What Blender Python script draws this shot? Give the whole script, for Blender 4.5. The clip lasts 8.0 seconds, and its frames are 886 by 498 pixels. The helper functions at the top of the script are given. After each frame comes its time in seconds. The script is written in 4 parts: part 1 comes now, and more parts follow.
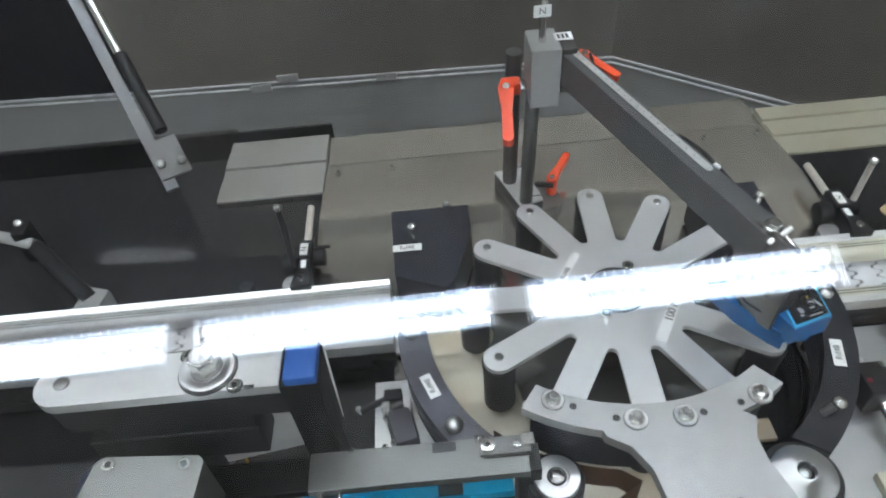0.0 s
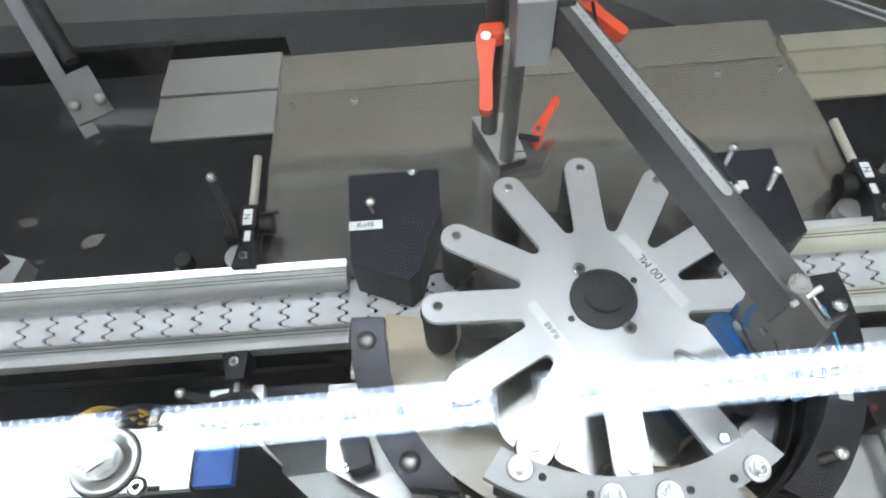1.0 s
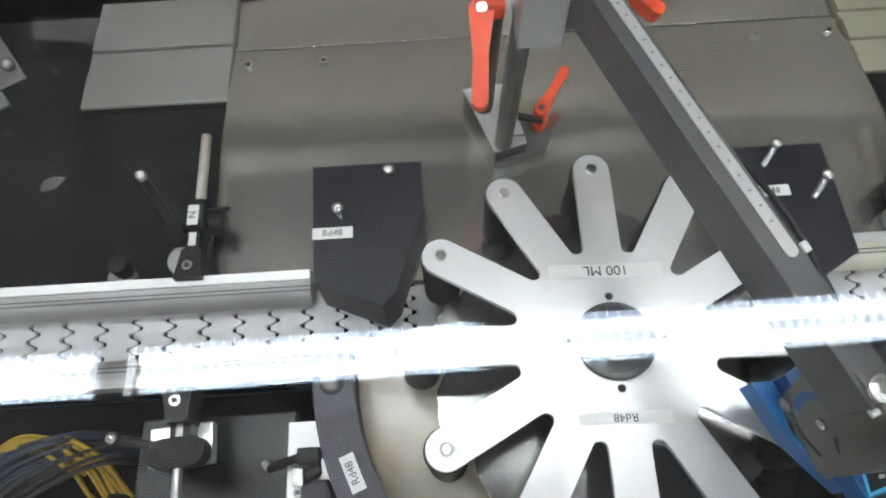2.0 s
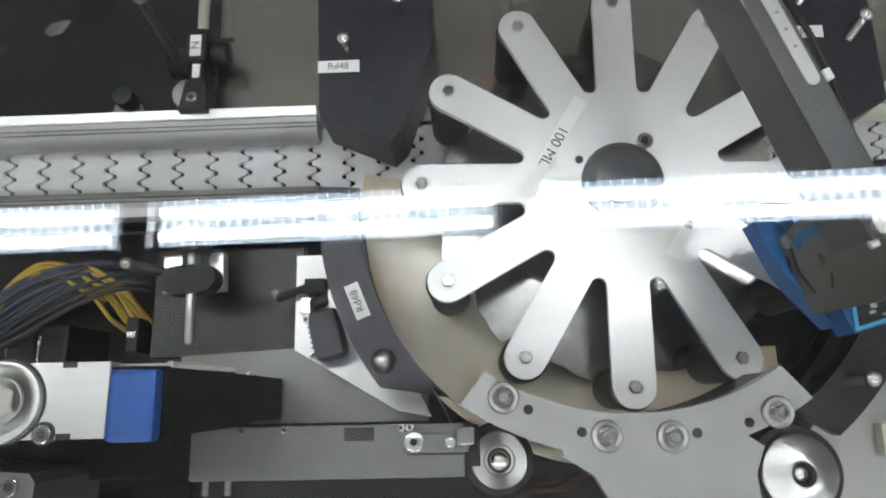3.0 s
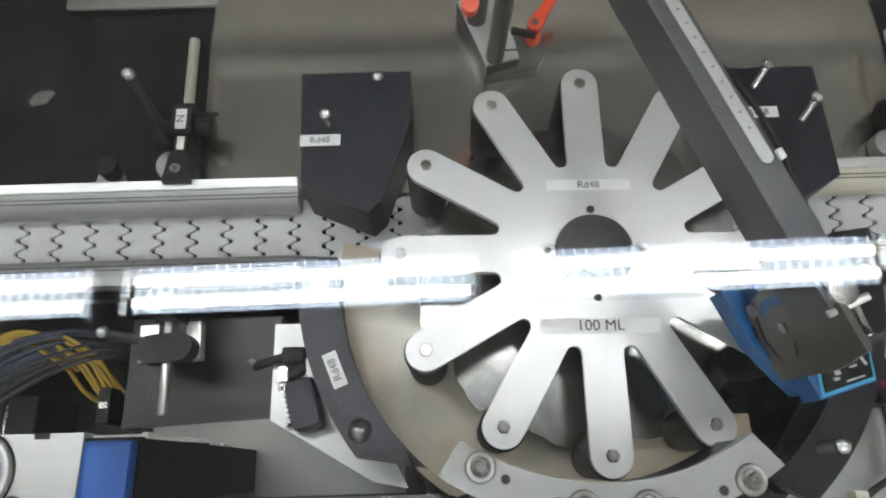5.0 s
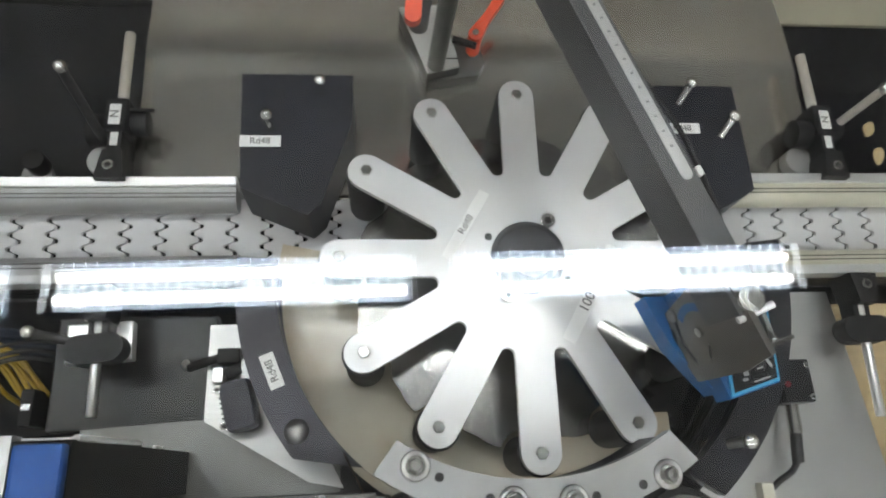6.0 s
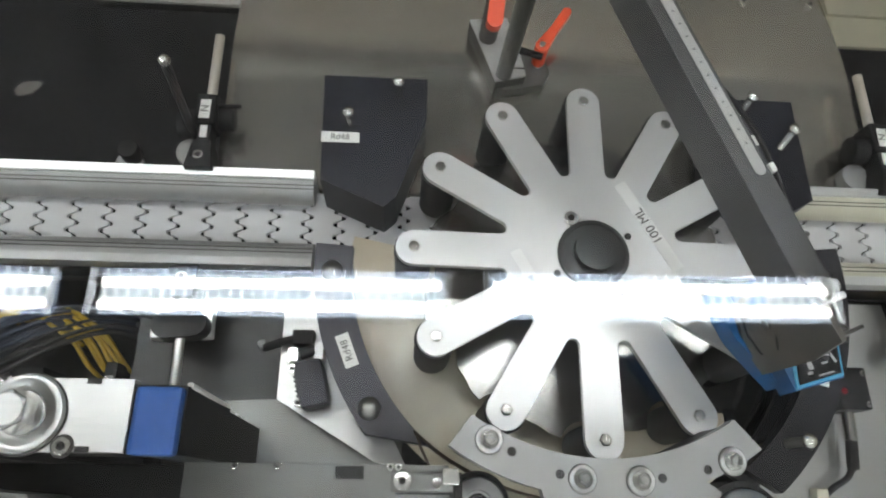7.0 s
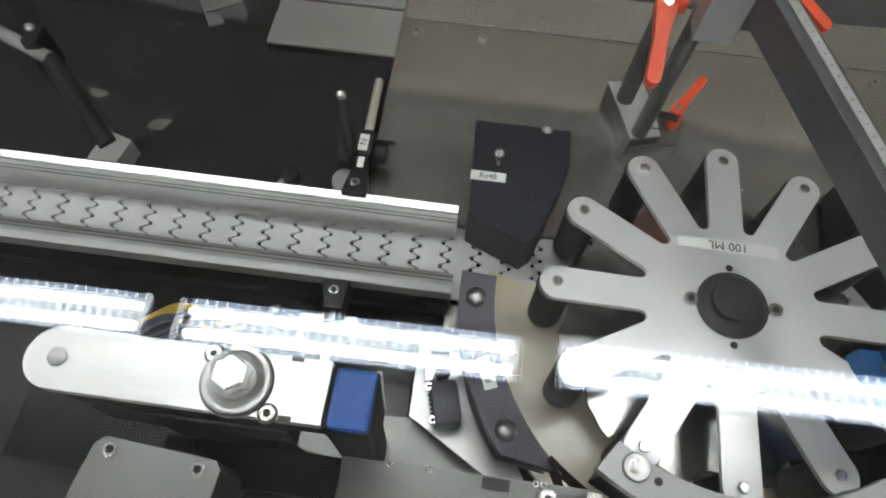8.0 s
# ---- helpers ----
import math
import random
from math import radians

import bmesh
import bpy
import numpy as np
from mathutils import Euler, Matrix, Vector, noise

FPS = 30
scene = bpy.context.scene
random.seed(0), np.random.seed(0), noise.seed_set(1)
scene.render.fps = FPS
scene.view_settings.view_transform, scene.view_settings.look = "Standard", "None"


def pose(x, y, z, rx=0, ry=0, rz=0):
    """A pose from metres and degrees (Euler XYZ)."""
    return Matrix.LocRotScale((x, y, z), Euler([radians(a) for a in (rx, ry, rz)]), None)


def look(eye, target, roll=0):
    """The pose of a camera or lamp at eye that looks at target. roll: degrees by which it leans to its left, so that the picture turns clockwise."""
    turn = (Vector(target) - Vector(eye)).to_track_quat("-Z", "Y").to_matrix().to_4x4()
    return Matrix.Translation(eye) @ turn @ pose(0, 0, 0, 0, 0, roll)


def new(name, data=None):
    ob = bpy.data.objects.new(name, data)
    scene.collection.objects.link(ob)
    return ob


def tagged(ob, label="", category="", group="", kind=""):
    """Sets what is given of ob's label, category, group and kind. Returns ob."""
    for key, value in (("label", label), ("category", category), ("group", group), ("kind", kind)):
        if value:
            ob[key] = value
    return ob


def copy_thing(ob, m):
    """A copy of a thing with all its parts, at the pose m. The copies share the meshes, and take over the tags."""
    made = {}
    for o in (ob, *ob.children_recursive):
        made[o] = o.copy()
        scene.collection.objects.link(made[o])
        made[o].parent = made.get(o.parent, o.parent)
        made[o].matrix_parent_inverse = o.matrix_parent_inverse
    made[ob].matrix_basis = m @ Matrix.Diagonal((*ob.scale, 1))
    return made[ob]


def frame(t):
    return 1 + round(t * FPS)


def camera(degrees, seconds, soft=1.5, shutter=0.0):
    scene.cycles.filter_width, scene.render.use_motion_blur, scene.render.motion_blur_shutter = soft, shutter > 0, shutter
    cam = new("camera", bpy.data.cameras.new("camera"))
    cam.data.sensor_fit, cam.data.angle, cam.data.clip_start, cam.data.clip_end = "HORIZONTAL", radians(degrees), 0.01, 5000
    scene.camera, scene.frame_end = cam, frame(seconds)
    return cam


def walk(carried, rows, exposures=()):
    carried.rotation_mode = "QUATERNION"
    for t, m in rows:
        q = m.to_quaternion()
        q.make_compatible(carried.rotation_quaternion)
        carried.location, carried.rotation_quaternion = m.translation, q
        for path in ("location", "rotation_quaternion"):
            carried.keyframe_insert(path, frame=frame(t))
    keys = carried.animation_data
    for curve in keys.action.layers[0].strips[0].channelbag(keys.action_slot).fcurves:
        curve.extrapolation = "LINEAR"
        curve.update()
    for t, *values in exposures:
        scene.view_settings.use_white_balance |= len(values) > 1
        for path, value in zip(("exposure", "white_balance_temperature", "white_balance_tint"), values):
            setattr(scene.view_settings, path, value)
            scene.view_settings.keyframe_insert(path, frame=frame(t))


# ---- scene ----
cam = camera(68.0, 8.0, soft=2.0)
PATH = [
    (0, (-0.1842, -0.4718, 0.6805), (-0.1889, 0.0933, 0.1143), -5.81),
    (0.2, (-0.1659, -0.4309, 0.6887), (-0.1897, 0.1198, 0.1090), -6.66),
    (0.5, (-0.1604, -0.3697, 0.6977), (-0.1956, 0.1439, 0.0854), -7.09),
    (0.7, (-0.1605, -0.3296, 0.7006), (-0.1959, 0.1499, 0.0612), -7.88),
    (1, (-0.1477, -0.2834, 0.6889), (-0.1515, 0.1387, 0.0093), -4.77),
    (1.2, (-0.1427, -0.2481, 0.6857), (-0.1298, 0.1434, -0.0118), -2.17),
    (2.3, (-0.1307, -0.1200, 0.6212), (-0.1399, 0.1321, -0.1380), -4.97),
    (2.5, (-0.1280, -0.1130, 0.6224), (-0.1448, 0.0768, -0.1546), -7.24),
    (3, (-0.1268, -0.1671, 0.6186), (-0.1530, 0.0163, -0.1597), -9.59),
    (3.5, (-0.1243, -0.1730, 0.6212), (-0.1366, 0.0412, -0.1495), -5.60),
    (4, (-0.1294, -0.1700, 0.6264), (-0.1426, 0.0918, -0.1294), -4.36),
    (5.3, (-0.1254, -0.1676, 0.6322), (-0.1044, 0.0926, -0.1241), 2.84),
    (5.5, (-0.1284, -0.1660, 0.6373), (-0.0812, 0.0876, -0.1200), 8.78),
    (6, (-0.1280, -0.1694, 0.6427), (-0.0485, 0.0887, -0.1104), 15.48),
    (6.5, (-0.1410, -0.1800, 0.6512), (-0.0794, 0.0900, -0.0993), 11.77),
    (7, (-0.1693, -0.2070, 0.6560), (-0.1213, 0.0822, -0.0884), 10.55),
    (7.5, (-0.2002, -0.2300, 0.6668), (-0.1845, 0.1052, -0.0594), 6.54),
    (8, (-0.2473, -0.2574, 0.6706), (-0.2763, 0.1025, -0.0433), 3.10),
]
walk(cam, [(t, look(eye, target, roll)) for t, eye, target, roll in PATH],
     exposures=[(0, 0.45, 6000, 10), (0.5, 0.66, 5950, 10), (1.0, 0.57, 6050, 10), (2.5, 0.14, 6350, 10), (4.0, 0.03, 6450, 10), (6.0, 0.03, 6500, 10), (8.0, -0.07, 6500, 10)])

# ---- light: ceiling luminaires in rows, two rows added unseen, and a dim grey daylight outside the room ----
world = bpy.data.worlds.new("world")
world.use_nodes = True
scene.world = world
world.node_tree.nodes["Background"].inputs[0].default_value = (0.85, 0.87, 0.9, 1)
world.node_tree.nodes["Background"].inputs[1].default_value = 0.3
LAMP = 41.0


# ---- materials ----
def mat(name, col, rough=0.5, metal=0.0, var=0.12, scale=40.0, stretch=(1, 1, 1), bump=0.0, stain=None, stain_amt=0.35,
        stain_scale=9.0, emit=0.0, spec=0.5, rvar=0.12):
    """A procedural surface: fine grain and larger stains in colour and gloss, and fine relief."""
    m = bpy.data.materials.new(name)
    m.use_nodes = True
    nt = m.node_tree
    n, l = nt.nodes, nt.links
    b = n["Principled BSDF"]
    co = n.new("ShaderNodeTexCoord")
    mp = n.new("ShaderNodeMapping")
    mp.inputs["Scale"].default_value = stretch
    l.new(co.outputs["Object"], mp.inputs["Vector"])
    fine = n.new("ShaderNodeTexNoise")
    fine.inputs["Scale"].default_value = scale
    fine.inputs["Detail"].default_value = 5
    l.new(mp.outputs["Vector"], fine.inputs["Vector"])
    big = n.new("ShaderNodeTexNoise")
    big.inputs["Scale"].default_value = stain_scale
    big.inputs["Detail"].default_value = 4
    l.new(co.outputs["Object"], big.inputs["Vector"])
    ramp = n.new("ShaderNodeValToRGB")
    lo = [max(0, c * (1 - var)) for c in col]
    hi = [min(1, c * (1 + var)) for c in col]
    ramp.color_ramp.elements[0].color = (*lo, 1)
    ramp.color_ramp.elements[0].position = 0.3
    ramp.color_ramp.elements[1].color = (*hi, 1)
    ramp.color_ramp.elements[1].position = 0.7
    l.new(fine.outputs["Fac"], ramp.inputs["Fac"])
    st = n.new("ShaderNodeValToRGB")
    st.color_ramp.elements[0].color = (0, 0, 0, 1)
    st.color_ramp.elements[0].position = 0.45
    st.color_ramp.elements[1].color = (stain_amt, stain_amt, stain_amt, 1)
    st.color_ramp.elements[1].position = 0.75
    l.new(big.outputs["Fac"], st.inputs["Fac"])
    mix = n.new("ShaderNodeMix")
    mix.data_type = "RGBA"
    l.new(st.outputs["Color"], mix.inputs[0])
    l.new(ramp.outputs["Color"], mix.inputs[6])
    mix.inputs[7].default_value = (*(stain or [c * 0.7 for c in col]), 1)
    l.new(mix.outputs[2], b.inputs["Base Color"])
    rr = n.new("ShaderNodeMapRange")
    rr.inputs["To Min"].default_value = max(0.03, rough - rvar)
    rr.inputs["To Max"].default_value = min(1, rough + rvar)
    l.new(big.outputs["Fac"], rr.inputs["Value"])
    l.new(rr.outputs["Result"], b.inputs["Roughness"])
    b.inputs["Metallic"].default_value = metal
    b.inputs["Specular IOR Level"].default_value = spec
    if bump:
        bp = n.new("ShaderNodeBump")
        bp.inputs["Strength"].default_value = bump
        bp.inputs["Distance"].default_value = 0.0006
        l.new(fine.outputs["Fac"], bp.inputs["Height"])
        l.new(bp.outputs["Normal"], b.inputs["Normal"])
    if emit:
        l.new(ramp.outputs["Color"], b.inputs["Emission Color"])
        b.inputs["Emission Strength"].default_value = emit
    return m


def clear_mat(name, tint=(0.96, 0.97, 0.97)):
    """Clear polycarbonate sheet: lets light through, with gloss by the angle."""
    m = bpy.data.materials.new(name)
    m.use_nodes = True
    nt = m.node_tree
    nt.nodes.clear()
    out = nt.nodes.new("ShaderNodeOutputMaterial")
    mix = nt.nodes.new("ShaderNodeMixShader")
    lw = nt.nodes.new("ShaderNodeLayerWeight")
    lw.inputs["Blend"].default_value = 0.5
    pw = nt.nodes.new("ShaderNodeMath")
    pw.operation = "POWER"
    pw.inputs[1].default_value = 5.0
    nt.links.new(lw.outputs["Facing"], pw.inputs[0])
    fr = nt.nodes.new("ShaderNodeMath")
    fr.operation = "MULTIPLY_ADD"
    fr.inputs[1].default_value = 0.95
    fr.inputs[2].default_value = 0.05
    nt.links.new(pw.outputs[0], fr.inputs[0])
    tr = nt.nodes.new("ShaderNodeBsdfTransparent")
    tr.inputs[0].default_value = (*tint, 1)
    gl = nt.nodes.new("ShaderNodeBsdfGlossy")
    gl.inputs["Roughness"].default_value = 0.0
    nt.links.new(fr.outputs[0], mix.inputs[0])
    nt.links.new(tr.outputs[0], mix.inputs[1])
    nt.links.new(gl.outputs[0], mix.inputs[2])
    nt.links.new(mix.outputs[0], out.inputs["Surface"])
    return m



def turned_mat():
    """Lathe-turned steel: fine rings round the axis that stretch the highlights into rays."""
    m = mat("turned_steel", (0.66, 0.66, 0.65), 0.34, 1.0, 0.05, 400, rvar=0.05, stain=(0.5, 0.5, 0.49), stain_amt=0.3)
    b = m.node_tree.nodes["Principled BSDF"]
    tan = m.node_tree.nodes.new("ShaderNodeTangent")
    tan.direction_type, tan.axis = "RADIAL", "Z"
    m.node_tree.links.new(tan.outputs["Tangent"], b.inputs["Tangent"])
    b.inputs["Anisotropic"].default_value = 0.85
    return m


STEEL = mat("brushed_steel_plate", (0.52, 0.52, 0.51), 0.42, 1.0, 0.06, 60, (1, 14, 1), 0.12, stain_amt=0.2)
DECK = mat("deck_stainless", (0.57, 0.55, 0.505), 0.21, 0.92, 0.08, 30, (1.2, 26, 1), 0.02, stain_amt=0.35, stain=(0.42, 0.395, 0.345), stain_scale=6, rvar=0.07)
WHEEL = mat("wheel_aluminium", (0.70, 0.70, 0.70), 0.34, 0.6, 0.05, 50, (2, 18, 1), 0.1, stain=(0.6, 0.6, 0.6), stain_amt=0.25)
ALU = mat("aluminium", (0.72, 0.72, 0.71), 0.36, 0.7, 0.06, 60, (1, 8, 1), 0.1)
ALU_MATT = mat("anodised_grey_plate", (0.40, 0.40, 0.395), 0.42, 0.55, 0.05, 80, bump=0.05, stain_amt=0.2)
CHROME = mat("screw_steel", (0.74, 0.73, 0.70), 0.2, 1.0, 0.12, 300)
POLISHED = mat("polished_star", (0.38, 0.375, 0.36), 0.2, 1.0, 0.15, 22, bump=0.9, stain=(0.2, 0.195, 0.185), stain_amt=0.7, stain_scale=16)
BLACK = mat("black_block_plastic", (0.018, 0.019, 0.027), 0.42, 0.0, 0.25, 120, bump=0.03, stain=(0.028, 0.029, 0.04), spec=0.35)
GUIDE = mat("grey_guide_plastic", (0.058, 0.056, 0.072), 0.42, 0.0, 0.18, 200, (1, 12, 1), 0.35, stain=(0.085, 0.084, 0.1), stain_amt=0.6)
RUBBER = mat("black_roller_rubber", (0.018, 0.018, 0.02), 0.55, 0.0, 0.3, 160, bump=0.1, stain=(0.04, 0.04, 0.04))
KNOB = mat("black_knob_plastic", (0.012, 0.012, 0.013), 0.42, 0.0, 0.2, 100, spec=0.28)
DARK = mat("black_acrylic_panel", (0.006, 0.006, 0.008), 0.07, 0.0, 0.2, 30, stain=(0.012, 0.012, 0.013), spec=0.3, rvar=0.03)
COVER = mat("dark_glossy_cover", (0.007, 0.007, 0.007), 0.24, 0.0, 0.25, 25, (1, 6, 1), 0.04, stain=(0.018, 0.018, 0.017), spec=0.15)
CAVITY = mat("dark_machine_frame", (0.02, 0.02, 0.021), 0.5, 0.3, 0.25, 40, stain=(0.04, 0.039, 0.036), stain_amt=0.5)
HUB = mat("dark_hub", (0.07, 0.07, 0.072), 0.32, 0.6, 0.15, 90, stain=(0.11, 0.11, 0.11))
TAN = mat("tan_wear_plate", (0.70, 0.655, 0.535), 0.2, 0.0, 0.1, 26, bump=0.05, stain=(0.44, 0.32, 0.18), stain_amt=0.95, stain_scale=10)
CHAIN = mat("white_chain_plastic", (0.62, 0.62, 0.63), 0.42, 0.0, 0.05, 120, bump=0.04, stain=(0.5, 0.5, 0.5), stain_amt=0.35, stain_scale=30)
CREAM = mat("cream_rail_plastic", (0.60, 0.58, 0.47), 0.4, 0.0, 0.05, 60, stain=(0.52, 0.49, 0.38), stain_amt=0.4)
RAILGREY = mat("grey_rail_plastic", (0.36, 0.36, 0.355), 0.42, 0.35, 0.05, 60, (1, 4, 1), 0.0, stain=(0.29, 0.29, 0.28), stain_amt=0.4, rvar=0.04)
RED = mat("red_lever_plastic", (0.72, 0.075, 0.02), 0.42, 0.0, 0.08, 90, stain=(0.6, 0.05, 0.015))
BLUE = mat("blue_sensor_housing", (0.012, 0.10, 0.28), 0.42, 0.0, 0.1, 90, stain=(0.02, 0.13, 0.33))
BLUECAP = mat("blue_end_cap", (0.010, 0.075, 0.30), 0.5, 0.0, 0.12, 80, bump=0.08, stain=(0.02, 0.1, 0.36))
TAILM = mat("matt_black_housing", (0.006, 0.006, 0.006), 0.55, 0.0, 0.25, 90, bump=0.08, stain=(0.012, 0.012, 0.012), spec=0.2)
ROD = mat("worn_steel_rod", (0.66, 0.61, 0.53), 0.35, 0.45, 0.1, 60, (9, 1, 1), 0.05, stain=(0.8, 0.79, 0.76), stain_amt=0.6, stain_scale=20)
MARK = mat("grey_scale_print", (0.2, 0.2, 0.2), 0.5, 0.0, 0.1, 60)
DIMRED = mat("dark_red_lens", (0.22, 0.012, 0.02), 0.3, 0.0, 0.1, 60)
CYAN = mat("light_blue_trim", (0.06, 0.36, 0.62), 0.4, 0.0, 0.05, 60)
BLUEPLATE = mat("blue_transparent_plate", (0.01, 0.22, 0.38), 0.3, 0.0, 0.12, 20, stain=(0.02, 0.3, 0.46))
BACKM = mat("dull_back_steel", (0.19, 0.177, 0.155), 0.45, 0.5, 0.1, 12, (0.6, 30, 30), 0.05, stain=(0.12, 0.108, 0.09), stain_amt=0.6, stain_scale=2)
HAZE = mat("pale_skirt_panel", (0.27, 0.27, 0.262), 0.45, 0.3, 0.1, 6, (1, 1, 5), stain=(0.23, 0.23, 0.22), stain_amt=0.5)
RIB = mat("pale_rib_edges", (0.14, 0.14, 0.16), 0.4, 0.0, 0.2, 200)
TRAYM = mat("dark_steel_tray", (0.028, 0.028, 0.027), 0.33, 0.5, 0.08, 30, (1, 14, 1), 0.05, stain=(0.02, 0.02, 0.019), stain_amt=0.5)
DGUIDE = mat("black_guide_plastic", (0.016, 0.016, 0.020), 0.42, 0.0, 0.2, 160, bump=0.1, stain=(0.028, 0.028, 0.034), stain_amt=0.5, spec=0.32)
PROFILE = mat("pale_profile_aluminium", (0.36, 0.35, 0.325), 0.36, 0.5, 0.08, 40, (1, 14, 1), 0.05, stain=(0.33, 0.32, 0.29))
# dark tone for painted contact shade and dirt at washers, grooves and counterbores
GAPSHADE = mat("gap_shade_and_dirt", (0.05, 0.048, 0.045), 0.4, 0.2, 0.3, 200)
WASHER = mat("grey_washer_steel", (0.40, 0.395, 0.385), 0.28, 1.0, 0.1, 200)
WHITEMETAL = mat("bright_rail_metal", (0.88, 0.88, 0.87), 0.3, 0.85, 0.04, 40, (1, 10, 1), stain=(0.8, 0.8, 0.79), stain_amt=0.15, rvar=0.03)
OLIVE = mat("olive_grey_profile", (0.42, 0.395, 0.30), 0.38, 0.4, 0.08, 40, (1, 12, 1), stain=(0.34, 0.32, 0.25))
WOOD = mat("tan_wood_tray", (0.46, 0.35, 0.19), 0.5, 0.0, 0.15, 20, (1, 9, 1), 0.1, stain=(0.36, 0.26, 0.13))
BELT = mat("brown_belt", (0.16, 0.075, 0.03), 0.4, 0.0, 0.2, 60, stain=(0.09, 0.04, 0.02))
BARM = mat("grey_steel_bar", (0.225, 0.225, 0.217), 0.36, 0.75, 0.06, 50, (1, 10, 1), 0.08)
PLATEM = mat("brown_grey_bracket_steel", (0.19, 0.18, 0.165), 0.34, 0.75, 0.08, 60, stain=(0.26, 0.25, 0.24))
BRACKET = mat("dark_steel_bracket", (0.105, 0.10, 0.095), 0.38, 0.6, 0.1, 60, stain=(0.16, 0.155, 0.15))
ARM = mat("grey_anodised_arm", (0.12, 0.12, 0.122), 0.42, 0.55, 0.06, 70, stain=(0.15, 0.15, 0.15))
SCALE = mat("scale_strip", (0.56, 0.56, 0.55), 0.4, 0.4, 0.06, 80)
LABEL = mat("white_label_tape", (0.82, 0.82, 0.80), 0.45, 0.0, 0.04, 60, stain=(0.74, 0.73, 0.7))
SILVERTAPE = mat("white_wheel_tape", (0.86, 0.86, 0.85), 0.42, 0.0, 0.04, 60)
INK = mat("black_ink", (0.02, 0.02, 0.02), 0.6, 0.0, 0.1, 60)
YELLOW = mat("yellow_cable", (0.45, 0.29, 0.02), 0.45, 0.0, 0.15, 60)
CABLEBLUE = mat("blue_grey_cable", (0.028, 0.038, 0.065), 0.45, 0.0, 0.15, 60)
CABLE = mat("black_cable", (0.015, 0.015, 0.016), 0.45, 0.0, 0.15, 60)
SCRAP = mat("pale_scrap_paper", (0.68, 0.64, 0.58), 0.6, 0.0, 0.3, 60, bump=0.3, stain=(0.5, 0.42, 0.34))
WALLM = mat("painted_wall", (0.64, 0.64, 0.63), 0.7, 0.0, 0.05, 8, bump=0.03)
CEILM = mat("ceiling_panel", (0.70, 0.70, 0.69), 0.8, 0.0, 0.05, 6)
LAMPHOUSE = mat("luminaire_reflector", (0.36, 0.42, 0.52), 0.4, 0.0, 0.05, 20)
FLOORM = mat("dark_room_floor", (0.06, 0.06, 0.06), 0.5, 0.0, 0.15, 10, stain=(0.045, 0.045, 0.045))
GLOW = mat("led_tube", (1.0, 0.95, 0.89), 0.4, 0.0, 0.0, 10, emit=LAMP)
PANE = clear_mat("clear_polycarbonate")
TURNED = turned_mat()
SMOKED = clear_mat("smoked_acrylic", (0.6, 0.6, 0.61))
# emission on louvre and reflector cells stands in for tube light falling on them
LOUVRE = mat("lit_louvre_plastic", (0.93, 0.97, 1.0), 0.5, 0.0, 0.0, 10, emit=4.0)
CELLGLOW = mat("glowing_reflector_cells", (0.72, 0.87, 1.0), 0.5, 0.0, 0.04, 30, emit=0.55)
EDGE = mat("sheet_edge", (0.6, 0.62, 0.62), 0.3, 0.2, 0.05, 40)


# ---- building helpers ----
def part(name, bm, material, parent=None, label="", at=None):
    """Links a bmesh as one mesh object, under a thing or a part."""
    me = bpy.data.meshes.new(name)
    bmesh.ops.recalc_face_normals(bm, faces=bm.faces[:])
    bm.to_mesh(me)
    bm.free()
    me.materials.append(material)
    ob = new(name, me)
    if parent:
        ob.parent = parent
    if at is not None:
        ob.matrix_basis = at
    return tagged(ob, label) if label else ob


def thing(name, label, category, at=None, group="", kind=""):
    ob = new(name)
    ob.empty_display_size = 0.02
    if at is not None:
        ob.matrix_basis = at
    return tagged(ob, label, category, group, kind)


def smooth(ob, angle=35):
    for p in ob.data.polygons:
        p.use_smooth = True
    ob.data.set_sharp_from_angle(angle=radians(angle))
    return ob


def bevel(bm, w, seg=2, angle=30):
    edges = [e for e in bm.edges if len(e.link_faces) == 2 and e.calc_face_angle(0) > radians(angle)]
    if w and edges:
        bmesh.ops.bevel(bm, geom=edges, offset=w, segments=seg, affect="EDGES", profile=0.6, clamp_overlap=True)
    return bm


def box(x0, x1, y0, y1, z0, z1, w=0.001, bm=None):
    own = bm is None
    bm = bm or bmesh.new()
    m = Matrix.Translation(((x0 + x1) / 2, (y0 + y1) / 2, (z0 + z1) / 2)) @ Matrix.Diagonal((x1 - x0, y1 - y0, z1 - z0, 1))
    bmesh.ops.create_cube(bm, size=1, matrix=m)
    return bevel(bm, w) if own else bm


def cyl(r, z0, z1, x=0, y=0, seg=32, w=0.0008, r2=None, bm=None, m=None):
    own = bm is None
    bm = bm or bmesh.new()
    mm = (m or Matrix()) @ Matrix.Translation((x, y, (z0 + z1) / 2))
    bmesh.ops.create_cone(bm, cap_ends=True, segments=seg, radius1=r, radius2=r if r2 is None else r2, depth=z1 - z0, matrix=mm)
    return bevel(bm, w) if own else bm


def rod(a, b, r, seg=16, bm=None, w=0.0):
    a, b = Vector(a), Vector(b)
    m = Matrix.Translation((a + b) / 2) @ (b - a).to_track_quat("Z", "Y").to_matrix().to_4x4()
    own = bm is None
    bm = bm or bmesh.new()
    bmesh.ops.create_cone(bm, cap_ends=True, segments=seg, radius1=r, radius2=r, depth=(b - a).length, matrix=m)
    return bevel(bm, w) if own and w else bm


